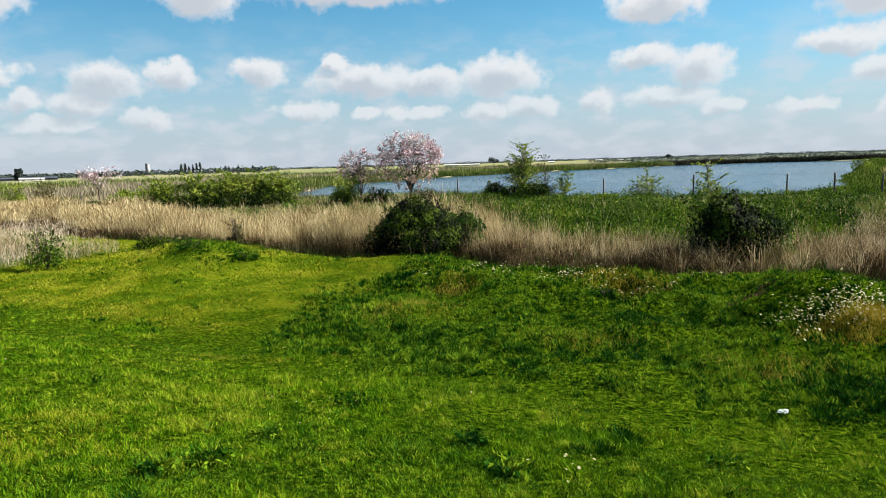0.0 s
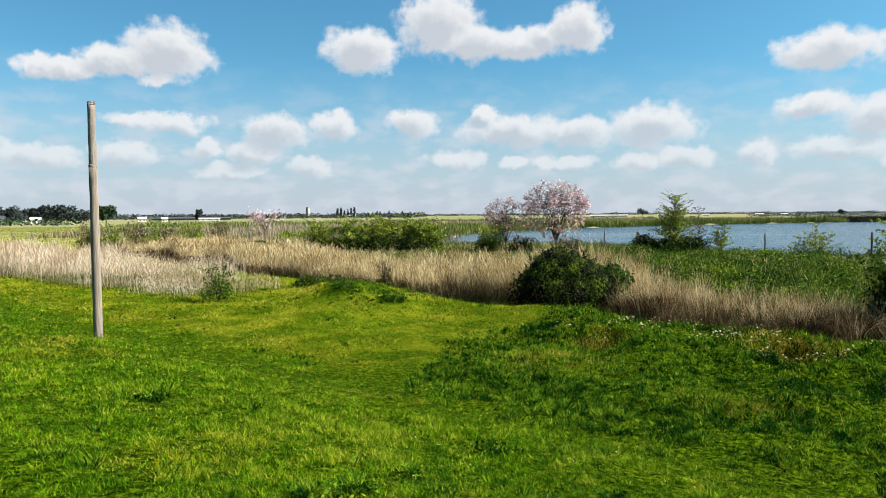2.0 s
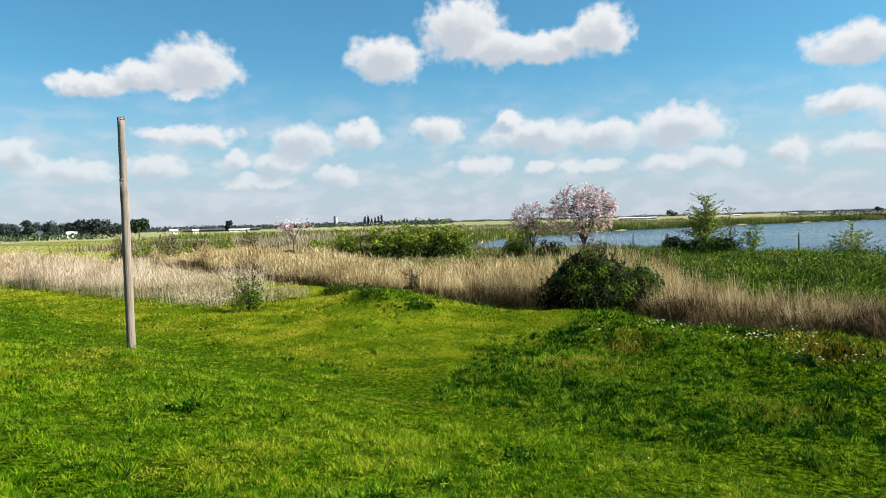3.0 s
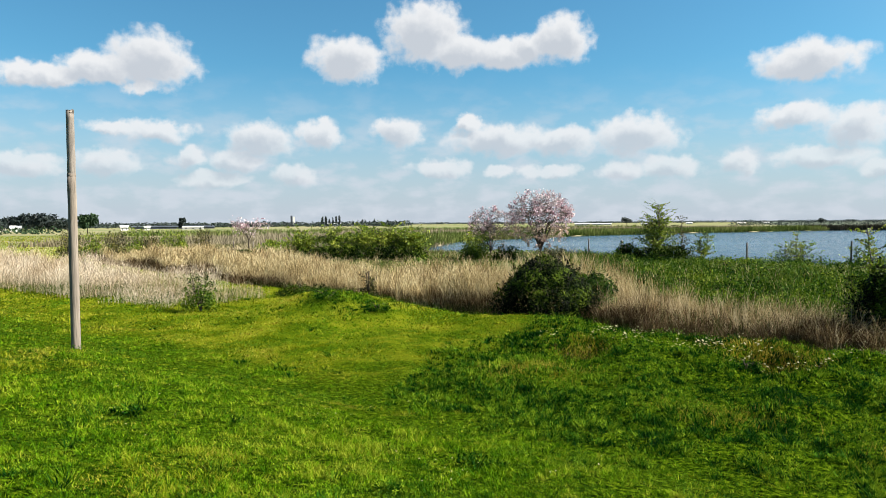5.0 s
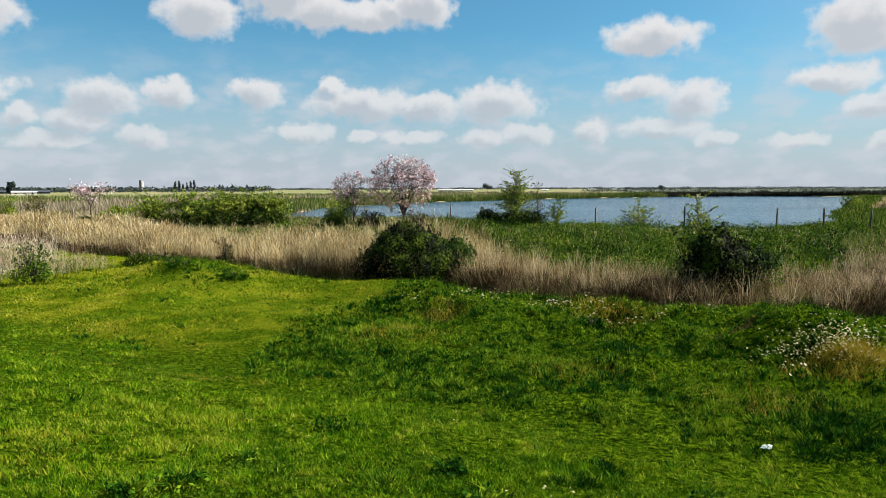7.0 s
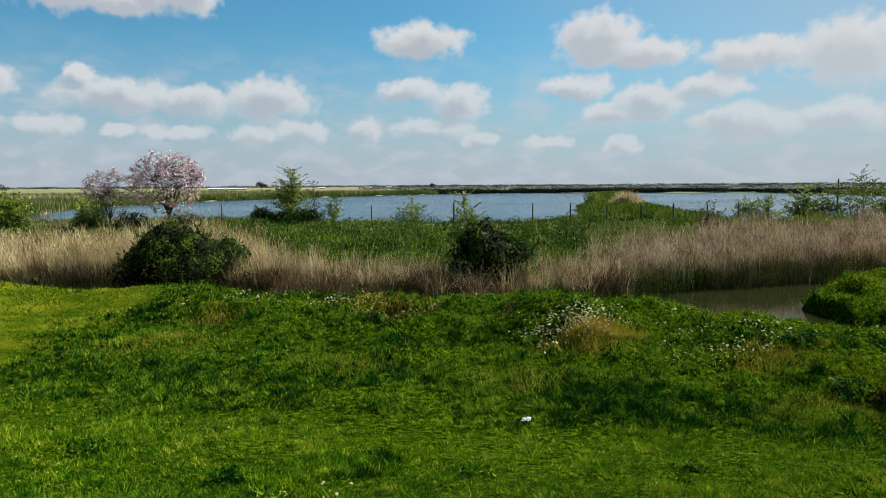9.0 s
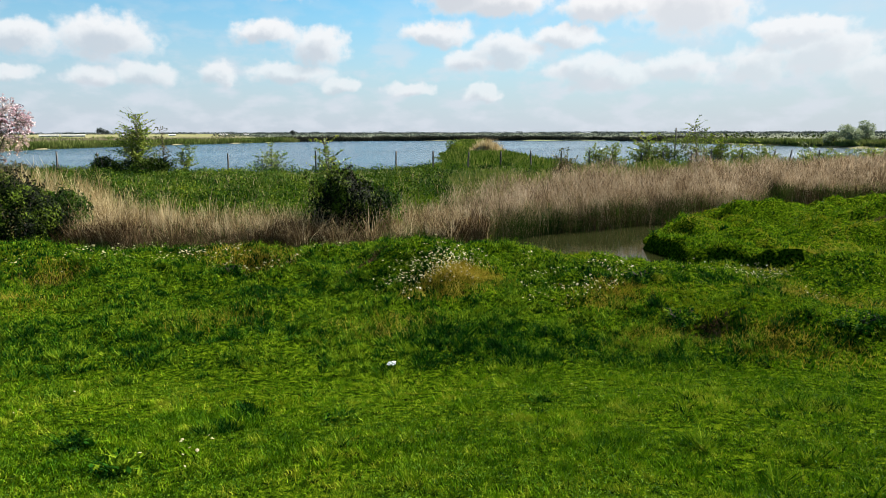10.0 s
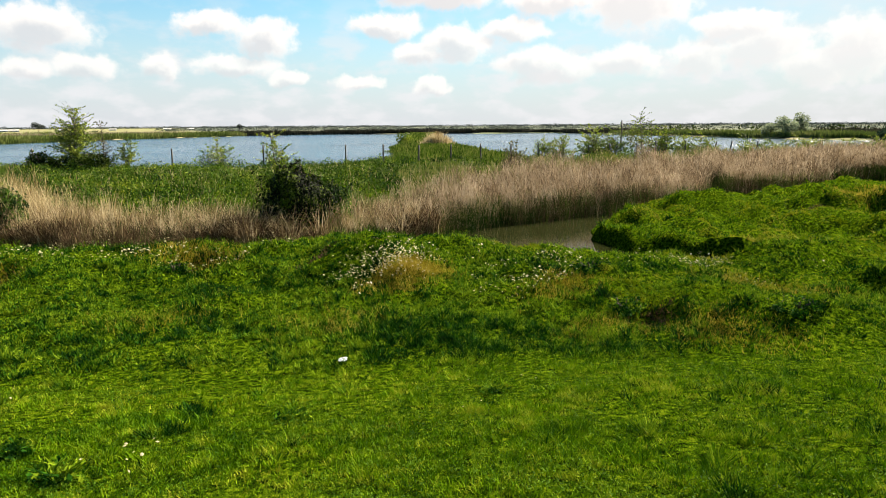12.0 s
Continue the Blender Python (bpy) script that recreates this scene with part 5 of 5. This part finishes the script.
shore_band("causeway_reeds", "green grass and reeds on the narrow causeway", spit_lines, 9000, -5.0, 5.0, 0.62, CAUSEWAY, 0.0018)
shore_band("causeway_reeds", "green growth at the foot of the causeway", [(polar(-37, 53), polar(-36, 90)), (polar(-43, 54), polar(-38.4, 80))], 5000, -6.0, 4.0, 0.7, CAUSEWAY, 0.0018)
tx, ty = polar(-34.1, 98)
dx_, dy_ = rng.normal(0, 0.7, 1500), rng.normal(0, 1.6, 1500)
tuft_h = 2.1 * np.exp(-(np.hypot(dx_, dy_ * 0.5) / 1.7) ** 2) * rng.uniform(0.6, 1.1, 1500) + 0.15
tagged(new("reed_tuft", mesh_np("reed_tuft", *blades(tx + dx_, ty + dy_, tuft_h, np.full(1500, 0.12), rng.uniform(0.1, 0.6, 1500)), REED)), "rounded tuft of tan dry reeds on the causeway", "reeds", kind="stuff")
marsh = [(from_su(60, -110), from_su(60, -46)), (from_su(56, -108), from_su(75, -70))]
shore_band("marsh_reeds", "straw reed land west of the lake", marsh, 16000, -10, 30, 1.0, FAR_STRAW, 0.001)


pasture_az, pasture_r = rng.uniform(36.5, 52, 36000), np.exp(rng.uniform(math.log(44), math.log(230), 36000))
px_, py_ = -pasture_r * np.sin(np.radians(pasture_az)), pasture_r * np.cos(np.radians(pasture_az))
tagged(new("pasture_grass", mesh_np("pasture_grass", *blades(px_, py_, rng.uniform(0.04, 0.16, 36000), 0.0012 * pasture_r, rng.uniform(0.3, 1.2, 36000)), DRY)), "short yellow-green pasture grass", "grass", kind="stuff")


def woods(name, label, az0, az1, r0, r1, n, h0, h1, mat, cat="trees"):
    """A far line of woods: leaf clumps heaped into crowns of uneven height."""
    pieces = []
    for _ in range(n):
        az, r = rng.uniform(min(az0, az1), max(az0, az1)), rng.uniform(r0, r1)
        x, y, z = ground_point(az, r)
        h = h0 + (h1 - h0) * rng.random() ** 2
        m = 22
        d = rng.normal(0, 1, (m, 3))
        d /= np.linalg.norm(d, axis=1)[:, None]
        p = np.array([x, y, z + h * 0.45]) + d * np.array([h * 2.4, h * 2.4, h * 0.5]) * rng.uniform(0.5, 1.05, (m, 1))
        pieces.append(leaves(p, h * 0.3, d))
    v, f = joined(pieces)
    return tagged(new(name, mesh_np(name, v, f, mat)), label, cat, kind="stuff")


woods("far_woods", "low dark line of distant trees on the horizon", 49, 14, 700, 1100, 1300, 2.4, 7.0, LEAF_FAR_HAZE)
woods("far_woods", "thin line of distant trees on the horizon, tinted blue-green with haze", 14, -75, 1300, 2200, 3000, 2.0, 6.0, LEAF_HORIZON_HAZE)
# Haze-tinted leaves cover the land between far shore and horizon.
woods("horizon_scrub", "scrub and tree belts beyond the lakes, tinted blue-green with haze", -12, -76, 420, 1300, 2600, 0.8, 2.4, LEAF_HORIZON_HAZE)
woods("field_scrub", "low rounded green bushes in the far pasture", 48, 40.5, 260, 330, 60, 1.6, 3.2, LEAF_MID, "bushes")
woods("field_scrub", "scattered scrub before the east horizon", -52, -72, 260, 420, 60, 1.5, 3.4, LEAF_DARK, "bushes")


def far_tree(az, r, top, width, mat, label, name="tree", count=420, trunk=0.25, slim=False, leaf=0.0):
    """One tree far off, its top top metres above its foot."""
    x, y, z = ground_point(az, r)
    t = thing(name, label, "tree", (x, y, z - 0.1), "far trees")
    segs = [((0, 0, 0), (0.05 * top * rng.normal(0, 0.3), 0, top * (0.75 if slim else 0.55)), top * 0.03, top * 0.012)]
    pts = []
    for i in range(7):
        a = rng.uniform(0, 2 * np.pi)
        c = np.array([math.cos(a) * width * 0.22, math.sin(a) * width * 0.22, top * rng.uniform(trunk + 0.2, 0.82)])
        segs.append(((0, 0, top * 0.3), c, top * 0.012, top * 0.005))
        d = rng.normal(0, 1, (count // 7, 3))
        d /= np.linalg.norm(d, axis=1)[:, None]
        pts.append(c + d * np.array([width * 0.3, width * 0.3, top * (0.3 if slim else 0.2)]) * rng.uniform(0.4, 1.0, (count // 7, 1)))
    p = np.concatenate(pts)
    p[:, 2] = np.clip(p[:, 2], top * trunk, top)
    part("trunk", mesh_np("trunk", *tubes(segs, 5), BARK), t)
    part("crown", mesh_np("crown", *leaves(p, leaf or top * 0.085 + 0.12), mat), t)
    return t


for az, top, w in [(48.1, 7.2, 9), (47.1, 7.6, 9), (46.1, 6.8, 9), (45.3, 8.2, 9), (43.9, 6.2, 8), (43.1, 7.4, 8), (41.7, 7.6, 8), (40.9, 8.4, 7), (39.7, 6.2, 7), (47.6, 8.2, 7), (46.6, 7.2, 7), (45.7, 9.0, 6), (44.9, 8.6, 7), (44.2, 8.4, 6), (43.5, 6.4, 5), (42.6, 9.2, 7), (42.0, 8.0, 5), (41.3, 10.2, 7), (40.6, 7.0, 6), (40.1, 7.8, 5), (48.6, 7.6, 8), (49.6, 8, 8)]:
    far_tree(az, 390 + rng.uniform(0, 30), top + 0.8, w + 2.5, LEAF_FAR_HAZE, "dark green tree in the far wood", count=560, trunk=0.08)
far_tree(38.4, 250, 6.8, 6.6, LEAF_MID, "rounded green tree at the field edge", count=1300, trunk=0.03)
far_tree(31.8, 480, 8.6, 5.5, LEAF_FAR_HAZE, "lone dark round tree on the horizon", count=700, trunk=0.04)
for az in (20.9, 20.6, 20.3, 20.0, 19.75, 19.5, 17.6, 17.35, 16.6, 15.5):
    far_tree(az, 900, rng.uniform(11.5, 13.5) if az > 18.0 else 8.5, 3.2, LEAF_FAR_HAZE, "slim dark columnar poplar on the horizon", "poplar", 320, 0.03, True)
far_tree(-4.2, 520, 7.4, 9.0, LEAF_FAR_HAZE, "round dark tree beyond the lake")
far_tree(-18.2, 700, 6.0, 7.0, LEAF_FAR_HAZE, "low dark tree beyond the lake")
far_tree(-61.0, 168, 4.8, 5.4, LEAF_PALE, "grey-green willow beyond the second lake", "willow", 2400, 0.06, leaf=0.24)
far_tree(-62.0, 172, 5.6, 4.2, LEAF_PALE, "grey-green willow beyond the second lake", "willow", 2000, 0.06, leaf=0.24)
far_tree(-59.9, 170, 3.4, 4.5, LEAF_PALE, "low green willow bush beyond the second lake", "willow", 1500, 0.04, leaf=0.22)
far_tree(-67.2, 120, 3.6, 5.0, LEAF_MID, "green tree at the lake's edge", count=600)


def house(az, r, w, d, h, roof_h, wall, roof, label, turn=0.0, name="house", doors=True):
    """A small house: walls, a pitched roof with eaves, and windows set in the front."""
    x, y, z = ground_point(az, r)
    t = thing(name, label, "building", (x, y, z - 0.1), "far buildings", az + turn)
    bm = bmesh.new()
    bmesh.ops.create_cube(bm, size=1, matrix=Matrix.Translation((0, 0, h / 2)) @ Matrix.Diagonal((w, d, h, 1)))
    part("wall", bm_mesh("wall", bm, wall), t)
    bm = bmesh.new()
    e = 0.4
    p = [bm.verts.new(q) for q in ((-w / 2 - e, -d / 2 - e, h), (w / 2 + e, -d / 2 - e, h), (w / 2 + e, d / 2 + e, h), (-w / 2 - e, d / 2 + e, h), (-w / 2 - e, 0, h + roof_h), (w / 2 + e, 0, h + roof_h))]
    for f in ((0, 1, 5, 4), (2, 3, 4, 5), (1, 2, 5), (3, 0, 4), (3, 2, 1, 0)):
        bm.faces.new([p[i] for i in f])
    part("roof", bm_mesh("roof", bm, roof), t)
    n = max(2, int(w / 4))
    for i in range(n):
        bm = bmesh.new()
        bmesh.ops.create_cube(bm, size=1, matrix=Matrix.Translation((w * ((i + 0.5) / n - 0.5), -d / 2 - 0.02, h * 0.55)) @ Matrix.Diagonal((w / n * 0.3, 0.1, h * 0.35, 1)))
        part("window", bm_mesh("window", bm, ROOF_GREY), t)
    return t


house(43.75, 402, 3.2, 5, 2.2, 1.4, PLASTER, ROOF_GREY, "white farmhouse among dark trees")
house(42.95, 402, 4.5, 5, 1.8, 1.4, PLASTER, ROOF_PALE, "pale roofed farm building among dark trees")
house(45.0, 402, 3, 5, 2.4, 1.6, PLASTER, ROOF_GREY, "small white house in the trees")
house(35.9, 420, 4, 6, 1.8, 1.2, PLASTER, ROOF_PALE, "white cottage half hidden in scrub")
house(34.3, 430, 3, 5, 1.6, 1.0, PLASTER, ROOF_PALE, "small pale cottage in scrub")
house(32.4, 560, 58, 18, 1.5, 1.0, ROOF_GREY, ROOF_GREY, "long low grey farm hall on the horizon", name="farm_hall")
house(31.0, 480, 13, 7, 1.4, 0.6, PLASTER, ROOF_PALE, "low white shed before the farm hall", name="shed")
house(27.2, 800, 10, 9, 2.6, 2.4, PLASTER, ROOF, "far house with a red roof")
house(25.6, 820, 8, 9, 2.4, 2.0, PLASTER, ROOF, "far house with a red roof")
house(19.9, 890, 18, 8, 2.6, 1.0, PLASTER, ROOF_PALE, "white building behind the poplars")
house(18.6, 890, 9, 8, 2.4, 1.0, PLASTER, ROOF_PALE, "small white building behind the poplars")
for az, r, w in [(-0.7, 640, 14), (-1.9, 650, 10), (-2.7, 655, 7), (-5.6, 660, 6), (-9.0, 800, 7), (-12.8, 900, 9), (-14.5, 900, 7)]:
    house(az, r, w, 8, 1.4, 0.7, CONCRETE, CONCRETE, "low pale building far beyond the lake")
x, y, z = ground_point(23.2, 900)
tower = thing("water_tower", "white and dark tower on the horizon", "tower", (x, y, z), turn=23.2)
for nm, dx, w, h, m in (("tower_wall", 0.0, 2.6, 12.5, PLASTER), ("tower_shaft", -2.8, 2.4, 13.8, ROOF_GREY)):
    bm = bmesh.new()
    bmesh.ops.create_cube(bm, size=1, matrix=Matrix.Translation((dx, 0, h / 2)) @ Matrix.Diagonal((w, 3.0, h, 1)))
    bmesh.ops.bevel(bm, geom=bm.edges[:], offset=0.3, segments=2, affect="EDGES")
    part(nm, bm_mesh(nm, bm, m), tower)


# ---- flowers and litter ----
def flowers(name, label, spots, mat=PETAL):
    """Flat white flower heads on short stems, in loose drifts."""
    vs, fs, k = [], [], 0
    st = []
    for az, r, n, rad, size in spots:
        cx, cy = polar(az, r)
        heads = [(cx + rng.normal(0, rad), cy + rng.normal(0, rad * 0.6)) for _ in range(max(3, n // 9))]
        for _ in range(n):
            hx, hy = heads[rng.integers(0, len(heads))]
            x, y = hx + rng.normal(0, 0.1 + rad * 0.08), hy + rng.normal(0, 0.1 + rad * 0.08)
            z = float(ground_height(x, y)) + rng.uniform(0.09, 0.24)
            st.append((x, y, z))
            sz = size * rng.uniform(0.5, 1.25)
            tx, ty = rng.normal(0, 0.35), rng.normal(0, 0.35)
            c = np.array([[x, y, z + 0.008]])
            a = np.linspace(0, 2 * np.pi, 6, endpoint=False) + rng.uniform(0, 1)
            ring = np.stack([x + sz * np.cos(a), y + sz * np.sin(a), z + sz * (tx * np.cos(a) + ty * np.sin(a))], -1)
            vs += [c, ring]
            fs += [(k, k + 1 + i, k + 1 + (i + 1) % 6) for i in range(6)]
            k += 7
    return tagged(new(name, mesh_np(name, np.concatenate(vs), np.array(fs), mat)), label, "flowers", kind="stuff")


flowers("white_flowers", "drifts of small white flowers on the ditch edge",
        [(-30.0, 12.4, 330, 0.5, 0.018), (-31.8, 12.9, 90, 0.5, 0.019), (-54.0, 14.2, 40, 0.3, 0.014), (-57.0, 14.8, 50, 0.4, 0.014), (-44.5, 11.8, 40, 0.5, 0.016), (-50.0, 13.6, 24, 0.4, 0.015), (-28.8, 12.6, 40, 0.7, 0.018), (-3, 16.7, 70, 0.7, 0.022), (-8, 16.0, 70, 0.9, 0.02), (-13.5, 15.3, 110, 0.7, 0.022), (-16.5, 14.9, 40, 0.5, 0.02),
         (-36, 13.6, 40, 0.8, 0.017), (-41.5, 12.4, 70, 0.7, 0.018), (-42, 11.0, 50, 0.5, 0.016), (-47, 13.0, 16, 0.6, 0.016), (-61, 14.4, 30, 1.0, 0.016), (-22, 15.8, 16, 1.2, 0.02)])
flowers("meadow_daisies", "single white daisies scattered in the grass", [(20, 8, 16, 2.5, 0.009), (45, 9, 16, 2.5, 0.009), (0, 6, 8, 1.6, 0.008), (-35, 7, 8, 2.0, 0.008), (-10.3, 4.5, 9, 0.01, 0.012)])


def weeds(n, az0, az1, r0, r1, in_lush):
    """Low broad leaves of clover and plantain between the blades."""
    x, y, r = scatter(n, az0, az1, r0, r1)
    lush = lush_share(x, y) + rng.normal(0, 0.1, n) > 0.42
    keep = on_meadow(x, y) & (lush == in_lush) & (vnoise(x, y, 0.8, 61) * 0.5 + vnoise(x, y, 2.6, 62) * 0.5 > 0.42)
    x, y, r = x[keep], y[keep], r[keep]
    z = ground_height(x, y) + (0.03 + (0.16 if in_lush else 0.09) * tufts(x, y)) * rng.uniform(0.3, 1.2, len(x))
    p = np.stack([x, y, z], -1)
    v, f = leaves(p, 1.0, np.array([0, 0, 1.6]))
    c = np.repeat(p, 4, axis=0)
    k = np.repeat(np.maximum(0.016, 0.0021 * r), 4)[:, None]
    return c + (v - c) * k, f[::2]


tagged(new("meadow_weeds", mesh_np("meadow_weeds", *weeds(300000, 56, -78, 2.4, 32, False), WEED)), "small broad-leaved weeds and clover in the meadow", "weeds", kind="stuff")
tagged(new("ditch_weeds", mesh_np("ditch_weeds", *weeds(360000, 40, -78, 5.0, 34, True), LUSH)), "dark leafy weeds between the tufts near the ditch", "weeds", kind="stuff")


def weed_tuft(az, r, w, h, mat, label):
    """A rosette of long leaves rising from one root."""
    x, y, z = ground_point(az, r)
    t = thing("weed_tuft", label, "plant", (x, y, z - 0.01), "tufts in the meadow")
    n = 150
    a, k = rng.uniform(0, 2 * np.pi, n), rng.random(n) ** 0.6
    bx, by = np.cos(a) * k * w * 0.25, np.sin(a) * k * w * 0.25
    v, f = blades(bx, by, h * rng.uniform(0.5, 1.1, n), np.full(n, 0.014), rng.uniform(0.3, 1.1, n) * w / h * 0.5, True, np.zeros(n))
    tagged(part("grass_clump", mesh_np("grass_clump", v, f, mat), t), kind="stuff")
    p = np.stack([np.cos(a) * k * w * 0.5, np.sin(a) * k * w * 0.5, h * rng.uniform(0.15, 0.7, n)], -1)
    tagged(part("foliage", mesh_np("foliage", *leaves(p, 0.035), mat), t), kind="stuff")
    return t


for az, r, w, h in [(8.85, 6.75, 0.34, 0.16), (21.0, 5.0, 0.4, 0.16), (24.5, 4.9, 0.3, 0.14), (16.0, 5.6, 0.3, 0.12), (-4.6, 4.7, 0.4, 0.16), (-1.3, 5.4, 0.34, 0.14), (-22.6, 5.6, 0.3, 0.12), (36.0, 8.6, 0.4, 0.16), (-40.0, 6.4, 0.3, 0.1)]:
    weed_tuft(az, r, w, h, LUSH, "dark green tuft of long grass and dock leaves")
for az, r, w, h in [(-63.2, 10.6, 1.0, 0.2), (-50.4, 10.4, 0.8, 0.24), (-47.5, 12.2, 0.9, 0.26), (-13.0, 14.6, 0.8, 0.22), (20.5, 22.6, 1.4, 0.34), (16.5, 21.0, 1.0, 0.3)]:
    bush("weed_clump", "low spreading clump of dark leafy weeds", az, r, w, h, 1700, 0.03, LUSH, "plant", "clumps by the ditch", lobes=6, stems=4)

# pale posts of an old fence behind the reeds
old_fence = thing("marsh_fence", "row of thin pale weathered posts in the marsh", "fence", (*polar(25, 60), 0.0))
for az in (28.0, 26.5, 25.8, 24.3, 22.2, 20.6, 30.6):
    x, y, z = ground_point(az, 60 + rng.uniform(-1, 1))
    ob = part("post", post_mesh(1.55, 0.06, 0.05, 8, POLE_WOOD, (rng.normal(0, 0.03), 0.0), 0.006, 4), old_fence)
    ob.matrix_world = pose(x, y, z - 0.05)

# a crumpled plastic bag lying in the grass
x, y, z = ground_point(-26.6, 8.1)
bm = bmesh.new()
bmesh.ops.create_icosphere(bm, subdivisions=3, radius=1.0)
for v in bm.verts:
    q = v.co.copy()
    k = 1 + 0.75 * noise.noise(q * 2.3) + 0.5 * noise.noise(q * 6.7)
    v.co = Vector((q.x * 0.06 * k, q.y * 0.04 * k, max(-0.01, q.z * 0.022 * k)))
bag = new("plastic_bag", bm_mesh("plastic_bag", bm, PLASTIC))
bag.matrix_world = pose(x, y, z + 0.07, 0, 6, 20)
tagged(bag, "crumpled white plastic bag lying in short grass", "litter")
